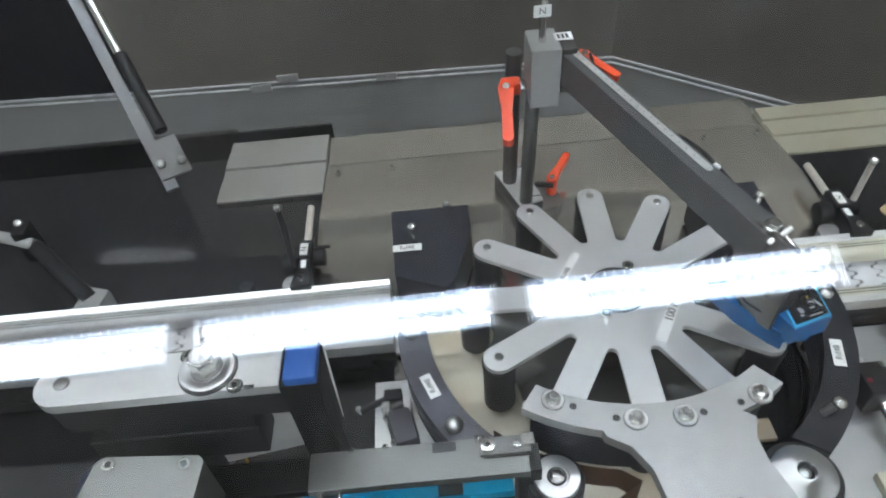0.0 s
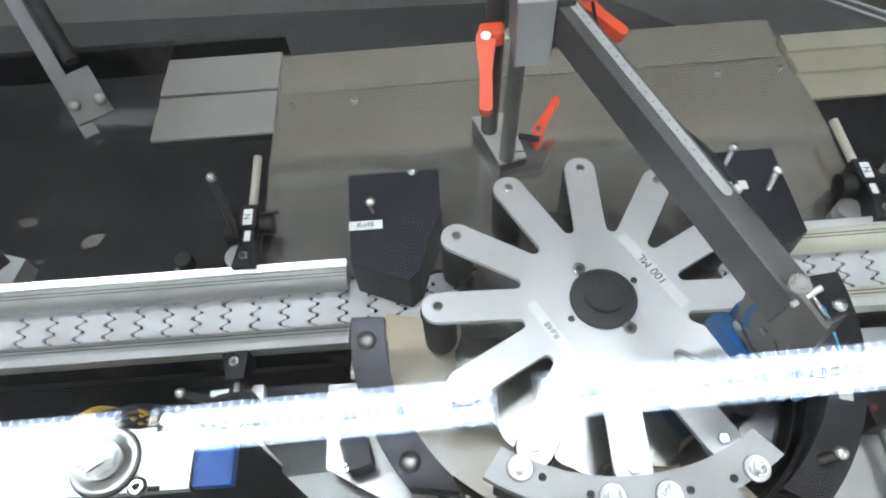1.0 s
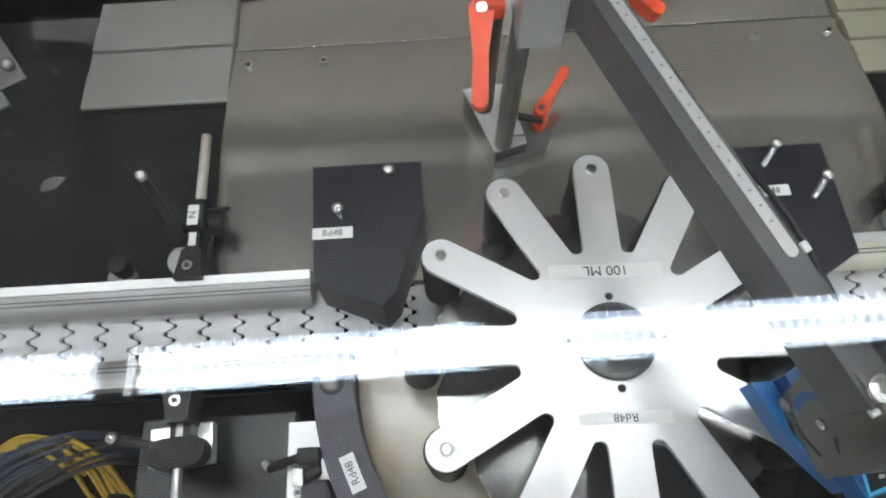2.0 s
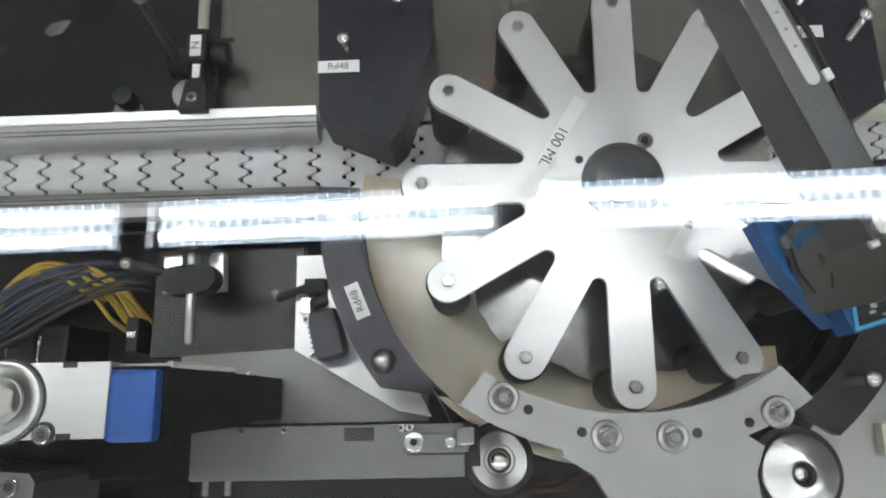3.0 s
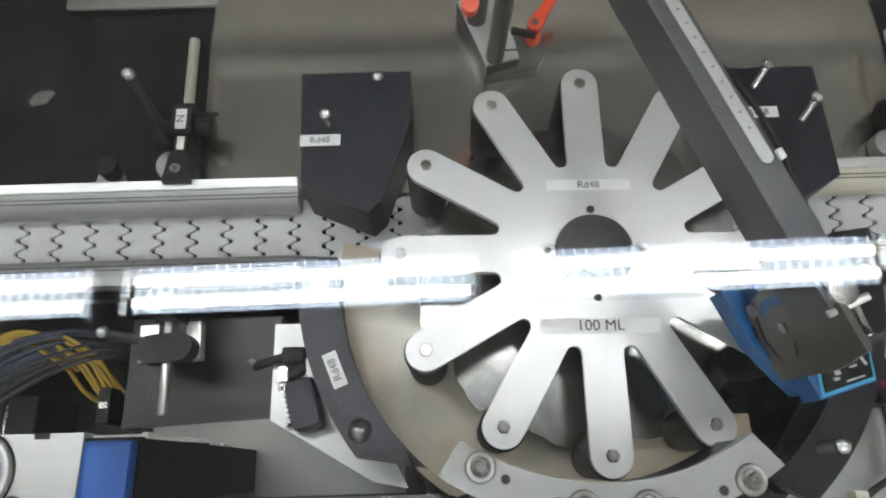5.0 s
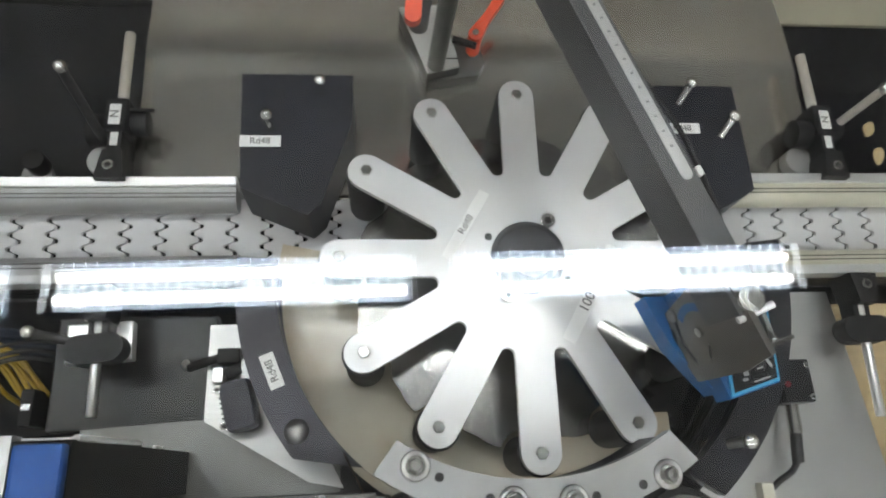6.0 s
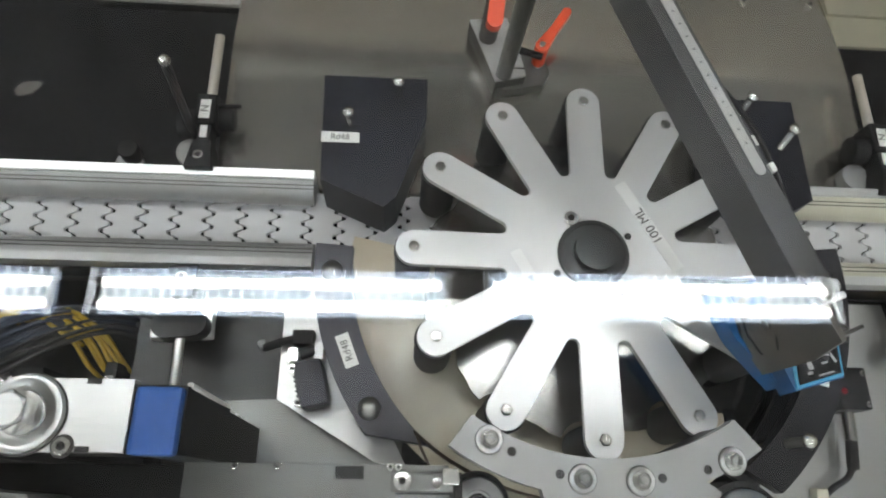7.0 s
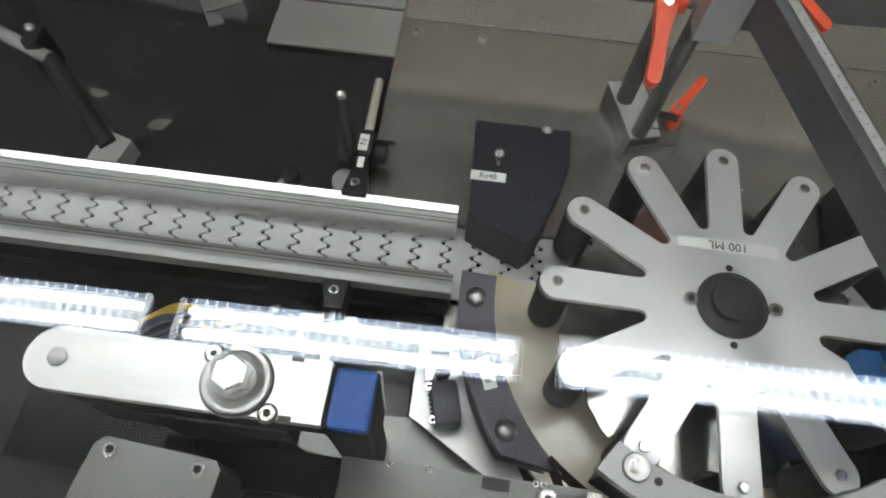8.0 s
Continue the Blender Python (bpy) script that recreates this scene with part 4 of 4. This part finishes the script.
def sensor():
    s = thing("optical_sensor", "blue optical sensor with black display panel under the arm bracket", "sensor")
    part("housing", prism([(0.0880, -0.050), (0.1115, -0.1125), (0.1175, -0.1295), (0.156, -0.1185), (0.1585, -0.058), (0.108, -0.040)], 0.172, 0.1935, 0.002), BLUE, s)
    # housing corner, widened to stand for the blue reflection on the wheel arms
    part("lobe_with_reflection", prism([(0.072, -0.050), (0.0875, -0.087), (0.1055, -0.110), (0.1168, -0.1235), (0.1112, -0.1125), (0.0872, -0.0500)], 0.156, 0.1765, 0.002), BLUE, s)
    part("foot", prism([(0.0885, -0.051), (0.112, -0.112), (0.150, -0.112), (0.150, -0.062)], 0.150, 0.1718, 0.001), BLUE, s)
    part("trim", prism([(0.1185, -0.0795), (0.1178, -0.1283), (0.1553, -0.1175), (0.1573, -0.0605)], 0.1937, 0.1951, 0.0004), CYAN, s, "light blue frame")
    face = part("display", prism([(0.1208, -0.0805), (0.1200, -0.1253), (0.1532, -0.1157), (0.1550, -0.063)], 0.1953, 0.1963, 0.0003), KNOB, s, "black display panel")
    for x, y, r in ((0.128, -0.082, 0.003), (0.139, -0.080, 0.0032)):
        smooth(part("button", cyl(r, 0.1963, 0.1985, x, y, 18, 0.0006), WASHER, s), 40)
    for x, y, w, h, a in ((0.1415, -0.1165, 0.013, 0.0012, 15), (0.130, -0.111, 0.004, 0.006, 15), (0.129, -0.1165, 0.004, 0.002, 15), (0.148, -0.1035, 0.002, 0.010, 30), (0.1415, -0.1085, 0.005, 0.0014, 15)):
        part("mark", box(-w / 2, w / 2, -h / 2, h / 2, 0, 0.0003, 0), SCALE, face, at=pose(x, y, 0.1964, 0, 0, a))
    dial = part("dial", cyl(0.0042, 0.1963, 0.1975, 0.1425, -0.103, 18, 0.0004), HUB, s, "small round dial")
    part("dial_slot", box(0.1398, 0.1452, -0.1034, -0.1026, 0.1976, 0.1978, 0), LABEL, dial)
    part("indicator", cyl(0.0013, 0.1964, 0.197, 0.142, -0.0965, 10, 0), YELLOW, s, "small yellow indicator")


def small_sensor():
    s = thing("proximity_sensor", "small black sensor with cable plug beside the curved guide", "sensor")
    part("body", box(0.246, 0.276, -0.122, -0.082, 0.018, 0.055, 0.002), KNOB, s)
    part("bracket", box(0.250, 0.268, -0.082, -0.066, 0.018, 0.040, 0.001), ALU, s, "small steel bracket")
    for x, y in ((0.272, -0.088), (0.272, -0.117)):
        cap_screw(s, x, y, 0.055, 0.003, 0.002)
    part("lamp", cyl(0.003, 0.055, 0.0556, 0.251, -0.105, 12, 0), DIMRED, s, "dark red indicator")
    smooth(part("plug", rod((0.262, -0.1215, 0.036), (0.262, -0.148, 0.034), 0.0062, 16), CHROME, s, "bright threaded plug"), 40)
    smooth(part("sleeve", rod((0.262, -0.148, 0.034), (0.261, -0.174, 0.030), 0.0055, 16), CABLE, s), 40)
    tube([(0.261, -0.172, 0.030), (0.257, -0.182, 0.024), (0.244, -0.190, 0.022), (0.234, -0.198, 0.02)], 0.003, "cable", CABLE, s)
    part("connector", box(0.224, 0.236, -0.216, -0.191, 0.0122, 0.025, 0.002), CREAM, s, "cream cable connector")
    t = thing("micro_switch", "small black switch on a pale metal plate", "switch")
    plate = [(-0.283, -0.03), (-0.283, -0.117), (-0.19, -0.172), (-0.16, -0.178), (-0.20, -0.10), (-0.245, -0.03)]
    part("mounting_plate", prism(plate, 0.020, 0.0255, 0.0005), ALU, t, "pale metal mounting plate")
    part("plate_post", box(-0.27, -0.255, -0.09, -0.06, -0.1, 0.02, 0), CAVITY, t)
    smooth(part("body", box(-0.0135, 0.0135, -0.022, 0.022, 0.0257, 0.058, 0.008), GUIDE, t, "rounded dark grey switch body", at=pose(-0.249, -0.106, 0, 0, 0, 14)), 40)
    for k in range(6):
        part("terminal_tooth", box(-0.0155, -0.0137, -0.013 + 0.0045 * k, -0.0115 + 0.0045 * k, 0.042, 0.048, 0), INK, t, at=pose(-0.249, -0.106, 0, 0, 0, 14))
    part("terminal", box(-0.282, -0.262, -0.064, -0.05, 0.03, 0.05, 0.002), KNOB, t, at=pose(0.012, -0.006, 0.0))
    for x, y in ((-0.267, -0.093), (-0.259, -0.124)):
        part("screw_post", cyl(0.003, 0.0256, 0.0498, x, y, 12, 0), CHROME, t)
        cap_screw(t, x, y, 0.05, 0.0040, 0.003)
    part("lug", box(-0.272, -0.263, -0.088, -0.073, 0.03, 0.053, 0.0015), CHROME, t, "bright lug")
    part("lug", box(-0.249, -0.240, -0.084, -0.066, 0.0257, 0.048, 0.0015), ALU, t, "bright lug")
    part("barrel", rod((-0.262, -0.079, 0.045), (-0.249, -0.074, 0.045), 0.0055, 14), HUB, t)
    tube([(-0.266, -0.062, 0.04), (-0.282, -0.066, 0.036), (-0.298, -0.070, 0.030)], 0.004, "cable", CABLE, t)
    part("cable_tip", rod((-0.298, -0.070, 0.030), (-0.303, -0.064, 0.028), 0.0035, 12), ALU_MATT, t, "grey cable tip")


def cylinder_unit():
    c = thing("pneumatic_actuator", "flat silver actuator with large bolt and blue end cap", "actuator")
    body = arc(0.0205, 90, 270, 12, -0.499, -0.161) + [(-0.3235, -0.1815), (-0.3235, -0.1405)]
    part("body", prism(body, 0.2490, 0.259, 0.001), ALU, c)
    part("under_body", prism([(x * 0.985 - 0.006, (y + 0.161) * 0.86 - 0.161) for x, y in body], 0.2162, 0.2488, 0.001), CAVITY, c, "dark carrier under the silver plate")
    part("end_cap", box(-0.3185, -0.2925, -0.1835, -0.1455, 0.2585, 0.269, 0.003), BLUECAP, c, "blue plastic end cap")
    tail = bmesh.new()
    xs = ((0.2582, -0.2925, -0.1825, -0.1435), (0.2, -0.2945, -0.1812, -0.1425), (0.14, -0.296, -0.1805, -0.1415), (0.132, -0.300, -0.179, -0.142), (-0.0058, -0.302, -0.177, -0.141))
    rows = [[tail.verts.new(v) for v in ((-0.323, y0, z), (x, y0, z), (x, y1, z), (-0.323, y1, z))] for z, x, y0, y1 in xs]
    for p, q in zip(rows, rows[1:]):
        for i in range(4):
            tail.faces.new((p[i], p[(i + 1) % 4], q[(i + 1) % 4], q[i]))
    tail.faces.new(rows[0])
    tail.faces.new(rows[-1])
    motor = part("motor_housing", bevel(tail, 0.002), TAILM, c, "tall black motor housing below the cap")
    part("edge_strip", rod((-0.2935, -0.1424, 0.252), (-0.2975, -0.1405, 0.141), 0.0020, 8), LABEL, motor, "pale edge strip")
    part("edge_strip", rod((-0.303, -0.1402, 0.09), (-0.304, -0.1402, 0.07), 0.0014, 8), LABEL, motor, "pale edge strip")
    for y, z in ((-0.166, 0.09), (-0.168, 0.03)):
        part("screw", ball(-0.3025 - (0.09 - z) * 0.05, y, z, 0.0022), WASHER, motor)
    for x in (-0.346,):
        part("notch", box(x - 0.004, x + 0.004, -0.1435, -0.1402, 0.2591, 0.2596, 0), INK, c)
        part("notch", box(x - 0.004, x + 0.004, -0.1818, -0.1785, 0.2591, 0.2596, 0), INK, c)
    ax, ay = -0.381, -0.161
    dish = [(0, 0.259), (0.0222, 0.259), (0.0226, 0.2605), (0.0218, 0.2628), (0.0196, 0.2634), (0.0168, 0.2622), (0.0142, 0.2612), (0, 0.2612)]
    ring = smooth(part("washer", lathe(dish, seg=48), TURNED, c, "large bright dished washer", at=pose(ax, ay, 0)), 40)
    # painted contact shade and dirt round the large washer
    part("shade_dirt_ring", cyl(0.0236, 0.259, 0.2594, ax, ay, 40, 0), GAPSHADE, c)
    part("collar", cyl(0.0128, 0.2612, 0.264, 0, 0, 32, 0.0006), WASHER, ring)
    part("bolt", cyl(0.0115, 0.264, 0.2795, 0, 0, 6, 0.0012), CHROME, ring, "tall hexagon bolt")
    part("bolt_face", cyl(0.0085, 0.2795, 0.2800, 0, 0, 28, 0), ALU, ring)
    for x, y in ((-0.400, -0.1455), (-0.357, -0.1785)):
        part("counterbore", cyl(0.0066, 0.259, 0.2593, x, y, 24, 0), GAPSHADE, c)
        cap_screw(c, x, y, 0.2593, 0.0050, 0.002)
    smooth(part("pin", cyl(0.0062, 0.259, 0.2605, -0.498, -0.161, 20, 0.0005), WASHER, c), 40)
    part("side_plate", prism([(-0.47, 0.06), (-0.312, 0.10), (-0.306, 0.19), (-0.44, 0.20), (-0.47, 0.16)], 0, 0.0014, 0.0002), LABEL, c, "white plate on the rear side", at=pose(0, -0.1375, 0, 90, 0, 0))
    part("bearer", box(-0.50, -0.356, -0.178, -0.146, 0.155, 0.1945, 0.001), CAVITY, c)
    part("bearer_rib", box(-0.48, -0.357, -0.176, -0.148, 0.1947, 0.2158, 0.001), CAVITY, c)
    part("upright", box(-0.46, -0.42, -0.178, -0.146, -0.10, 0.1548, 0.001), CAVITY, c)
    b = thing("side_bar", "grey steel bar with pivot link and dark slot", "bar")
    part("bar", box(-0.322, -0.131, -0.216, -0.1805, 0.138, 0.148, 0.0008), BARM, b)
    # added black box for the shade over the bar's end; hides the blue plate
    part("shade_filler", box(-0.46, -0.3222, -0.214, -0.182, 0.136, 0.146, 0.001), TAILM, b, "black filler where the bar runs into shade")
    part("slot", box(-0.214, -0.193, -0.191, -0.182, 0.1482, 0.1486, 0), INK, b)
    part("link", box(-0.173, -0.128, -0.1995, -0.1865, 0.1485, 0.152, 0.002), BARM, b, "grey pivot link")
    # flat black strip paints the shadow along the link's front edge
    part("link_shadow_gap", box(-0.170, -0.128, -0.2012, -0.1997, 0.1482, 0.1486, 0), INK, b)
    part("hook", box(-0.136, -0.124, -0.1945, -0.183, 0.1525, 0.156, 0.001), CHROME, b, "bright hook end")
    smooth(part("pivot", cyl(0.0066, 0.152, 0.157, -0.165, -0.192, 24, 0.0008), CHROME, b), 40)
    smooth(part("pivot", cyl(0.0036, 0.152, 0.156, -0.140, -0.193, 24, 0.0006), CHROME, b), 40)
    part("pivot_socket", cyl(0.0026, 0.157, 0.1573, -0.165, -0.192, 6, 0), INK, b)
    for x in (-0.285, -0.255, -0.174, -0.168):
        cap_screw(b, x, -0.1825, 0.148, 0.0026, 0.005)
    for x in (-0.312, -0.296):
        smooth(part("stud", rod((x, -0.216, 0.142), (x, -0.226, 0.142), 0.003, 12), CHROME, b), 40)
    part("leg", box(-0.32, -0.30, -0.21, -0.185, -0.1, 0.1378, 0), CAVITY, b)
    part("leg", box(-0.14, -0.12, -0.21, -0.185, -0.1, 0.1378, 0), CAVITY, b)
    g = thing("grey_cover", "grey sheet metal cover with two screws", "cover")
    part("cover", prism([(-0.50, -0.30), (-0.40, -0.31), (-0.3935, -0.209), (-0.398, -0.2035), (-0.476, -0.1975), (-0.483, -0.203)], 0.13, 0.205, 0.005), BARM, g)
    for x, y in ((-0.470, -0.206), (-0.408, -0.211)):
        cap_screw(g, x, y, 0.205, 0.0055, 0.003)
    part("stand", box(-0.47, -0.42, -0.29, -0.23, -0.1, 0.1298, 0), CAVITY, g)
    pl = thing("blue_plate", "blue plastic plate below the steel bar", "plate")
    part("plate", box(-0.333, -0.145, -0.2185, -0.199, 0.108, 0.120, 0.001), BLUEPLATE, pl)
    part("divider", box(-0.212, -0.190, -0.2185, -0.199, 0.1202, 0.124, 0.001), CAVITY, pl)
    part("foot", box(-0.33, -0.31, -0.217, -0.2105, -0.1, 0.1078, 0), CAVITY, pl)
    lower = thing("lower_tray", "grey sheet metal tray in front of the infeed rail", "tray")
    part("tray", prism([(-0.40, -0.150), (-0.40, -0.118), (-0.275, -0.112), (-0.165, -0.152), (-0.165, -0.182), (-0.33, -0.182)], -0.012, -0.006, 0.001), BARM, lower)
    part("cover", box(-0.435, -0.286, -0.119, -0.012, -0.03, -0.0125, 0.002), TRAYM, lower, "dark steel cover plate")
    part("front_cover", box(-0.7, -0.41, -0.2, -0.119, -0.06, -0.045, 0.002), COVER, lower, "dark cover plate")
    part("front_foot", box(-0.6, -0.58, -0.18, -0.15, -0.1, -0.0602, 0), CAVITY, lower)
    part("cover_foot", box(-0.37, -0.35, -0.07, -0.05, -0.1, -0.0302, 0), CAVITY, lower)
    part("foot", box(-0.30, -0.28, -0.16, -0.14, -0.1, -0.0122, 0), CAVITY, lower)


def cables():
    rnd = random.Random(4)
    yellow, blue = (YELLOW, "yellow_cable", "yellow cable in a loose bundle"), (CABLEBLUE, "blue_cable", "blue grey cable in a loose bundle")
    for k in range(4):  # yellow cables that arch over the left of the bundle
        o = 0.004 * k
        pts = [(-0.68, -0.085 - o, -0.09), (-0.62, -0.05 - o, -0.05), (-0.592, -0.036 - o, -0.03), (-0.562, -0.020 - o, -0.022 + 0.002 * k), (-0.535, -0.021 - o, -0.024), (-0.50, -0.032 - 2 * o, -0.045)]
        tagged(tube(pts, 0.0021, yellow[1], yellow[0]), yellow[2], "cable", "cable bundle")
    for k in range(10):  # yellow strands that drop towards the frame
        u = k / 9
        x0, y0 = -0.540 + 0.040 * u, -0.022 - 0.006 * rnd.random()
        h = -0.03 + 0.010 * rnd.random()
        pts = [(x0 - 0.04, y0 - 0.004, h - 0.03), (x0 - 0.012, y0, h), (x0 + 0.014, y0 - 0.010 - 0.006 * rnd.random(), h + 0.004), (x0 + 0.036, y0 - 0.032 + 0.008 * rnd.random(), h), (x0 + 0.05 + 0.006 * rnd.random(), y0 - 0.054, h - 0.012), (x0 + 0.054, y0 - 0.066, -0.098)]
        tagged(tube(pts, 0.0019 + 0.0006 * rnd.random(), yellow[1], yellow[0]), yellow[2], "cable", "cable bundle")
    for k in range(9):  # blue grey cables that run across from the lower left
        o = 0.0058 * k
        h = -0.026 + 0.008 * rnd.random()
        pts = [(-0.66, -0.070 - o, -0.06), (-0.60, -0.052 - o, h), (-0.565, -0.034 - o * 0.9, h + 0.006), (-0.53, -0.024 - o * 0.6, h + 0.004), (-0.50, -0.018 - o * 0.5, h - 0.006), (-0.462, -0.018 - o * 0.4, -0.07)]
        tagged(tube(pts, 0.0021 + 0.0008 * rnd.random(), blue[1], blue[0]), blue[2], "cable", "cable bundle")
    for off in (0.0, 0.012, 0.021):
        black = tube([(-0.62, -0.098 - off, -0.02), (-0.564, -0.079 - off, 0.0), (-0.50, -0.048 - off * 0.8, 0.002), (-0.452, -0.036 - off * 0.7, 0.0), (-0.42, -0.034 - off, -0.05), (-0.41, -0.034 - off, -0.098)], 0.0017 + off * 0.05, "black_cable", CABLE)
        tagged(black, "black cable crossing over the loose bundle", "cable", "cable bundle")
    v = thing("valve_block", "black valve block with pale edges under the cable bundle", "valve block")
    for x0 in (-0.585, -0.553):
        body = part("valve", box(x0, x0 + 0.030, -0.130, -0.082, -0.1, -0.022, 0.003), KNOB, v)
        part("edge_strip", box(x0 + 0.0003, x0 + 0.003, -0.120, -0.092, -0.0218, -0.0205, 0.0005), WASHER, body, "pale metal edge strip")
    c = thing("cable_clip", "small black cable clip with a pale mark", "cable clip")
    part("clip", box(-0.460, -0.448, -0.112, -0.078, -0.0998, -0.012, 0.002), KNOB, c)
    part("mark", box(-0.458, -0.450, -0.098, -0.092, -0.0118, -0.0112, 0), WASHER, c)
    w = thing("right_floor_plate", "grey stainless plate beside the curved guide", "deck plate", kind="structure")
    part("plate", prism([(0.12, -0.42), (0.385, -0.42), (0.352, -0.09), (0.342, -0.006), (0.225, -0.006), (0.225, -0.12), (0.12, -0.24)], 0.006, 0.012, 0.0005), STEEL, w)
    part("leg", box(0.2, 0.24, -0.3, -0.26, -0.1, 0.006, 0), CAVITY, w)
    tr = thing("outfeed_tray", "tan wooden tray beside the machine plate", "tray")
    part("tray", box(0.30, 0.6, -0.4, -0.012, -0.03, -0.02, 0.001), WOOD, tr)
    part("foot", box(0.38, 0.4, -0.2, -0.18, -0.1, -0.0202, 0), CAVITY, tr)


def chips():
    rnd = random.Random(9)
    for x, y, z, size, turn in ((-1.399, 0.908, -0.8998, 0.034, -5), (-1.184, 0.82, -0.8998, 0.042, 32), (-1.341, 0.999, -0.8998, 0.013, 60), (-1.25, 1.21, -0.8998, 0.014, 40),
                                (-1.327, 0.762, -0.8998, 0.014, 10), (-1.613, 1.474, -0.8998, 0.014, 0), (0.443, 0.188, 0.0122, 0.013, 62), (0.446, 0.153, 0.0122, 0.014, 70)):
        n = 13
        pts = [(rnd.uniform(0.72, 1) * size * math.cos(k * math.tau / n), rnd.uniform(0.34, 0.56) * size * math.sin(k * math.tau / n)) for k in range(n)]
        on_panel = z > 0
        ob = part("flake" if on_panel else "paper_scrap", prism(pts, 0, 0.0016 if on_panel else 0.004, 0.0003), WOOD if on_panel else SCRAP, at=pose(x, y, z, 0, 0, turn))
        tagged(ob, "tan flake lying on the black panel" if on_panel else "pale crumpled scrap lying on the dark floor", "scrap", "scattered scraps")


HINGE_Y, LID_Z = 0.55, 0.5


def lid():
    """The clear guard over the machine, hinged along its back edge."""
    g = thing("guard_lid", "clear polycarbonate guard lid hinged along its back edge", "guard lid", pose(0, HINGE_Y, LID_Z))
    part("pane", box(-1.08, 1.08, -1.5, 0, -0.002, 0.002, 0), PANE, g)
    part("hinge", rod((-1.08, 0.006, 0), (1.08, 0.006, 0), 0.006, 12), ALU, g)
    return g


room()
lights()
deck()
side_panels()
conveyor = chain()
rails()
clamps()
far_clamp()
panel_knob()
lid_strut()
wear_plate()
wheel = star_wheel()
guides()
blocks()
sector()
front_rollers()
belt()
post_and_arm()
sensor()
small_sensor()
cylinder_unit()
cables()
chips()
guard = lid()


def motions():
    walk(wheel, [(t / 2, pose(WX, WY, 0, 0, 0, -1.8 + 60.15 * (t / 2 - 0.5))) for t in range(17)])
    start = -0.287 - 0.05025 - 42 * PITCH
    walk(conveyor, [(t, pose(start + 0.1005 * t, 0, 0)) for t in range(9)])
    walk(guard, [(t, pose(0, HINGE_Y, LID_Z, a, -1.345, 0)) for t, a in ((0, 11.3), (0.1, 9.2), (0.2, 6.3), (0.3, 3.8), (0.4, 0.8), (0.5, 0.0), (1.0, 0.0), (8.0, 0.0))])


motions()
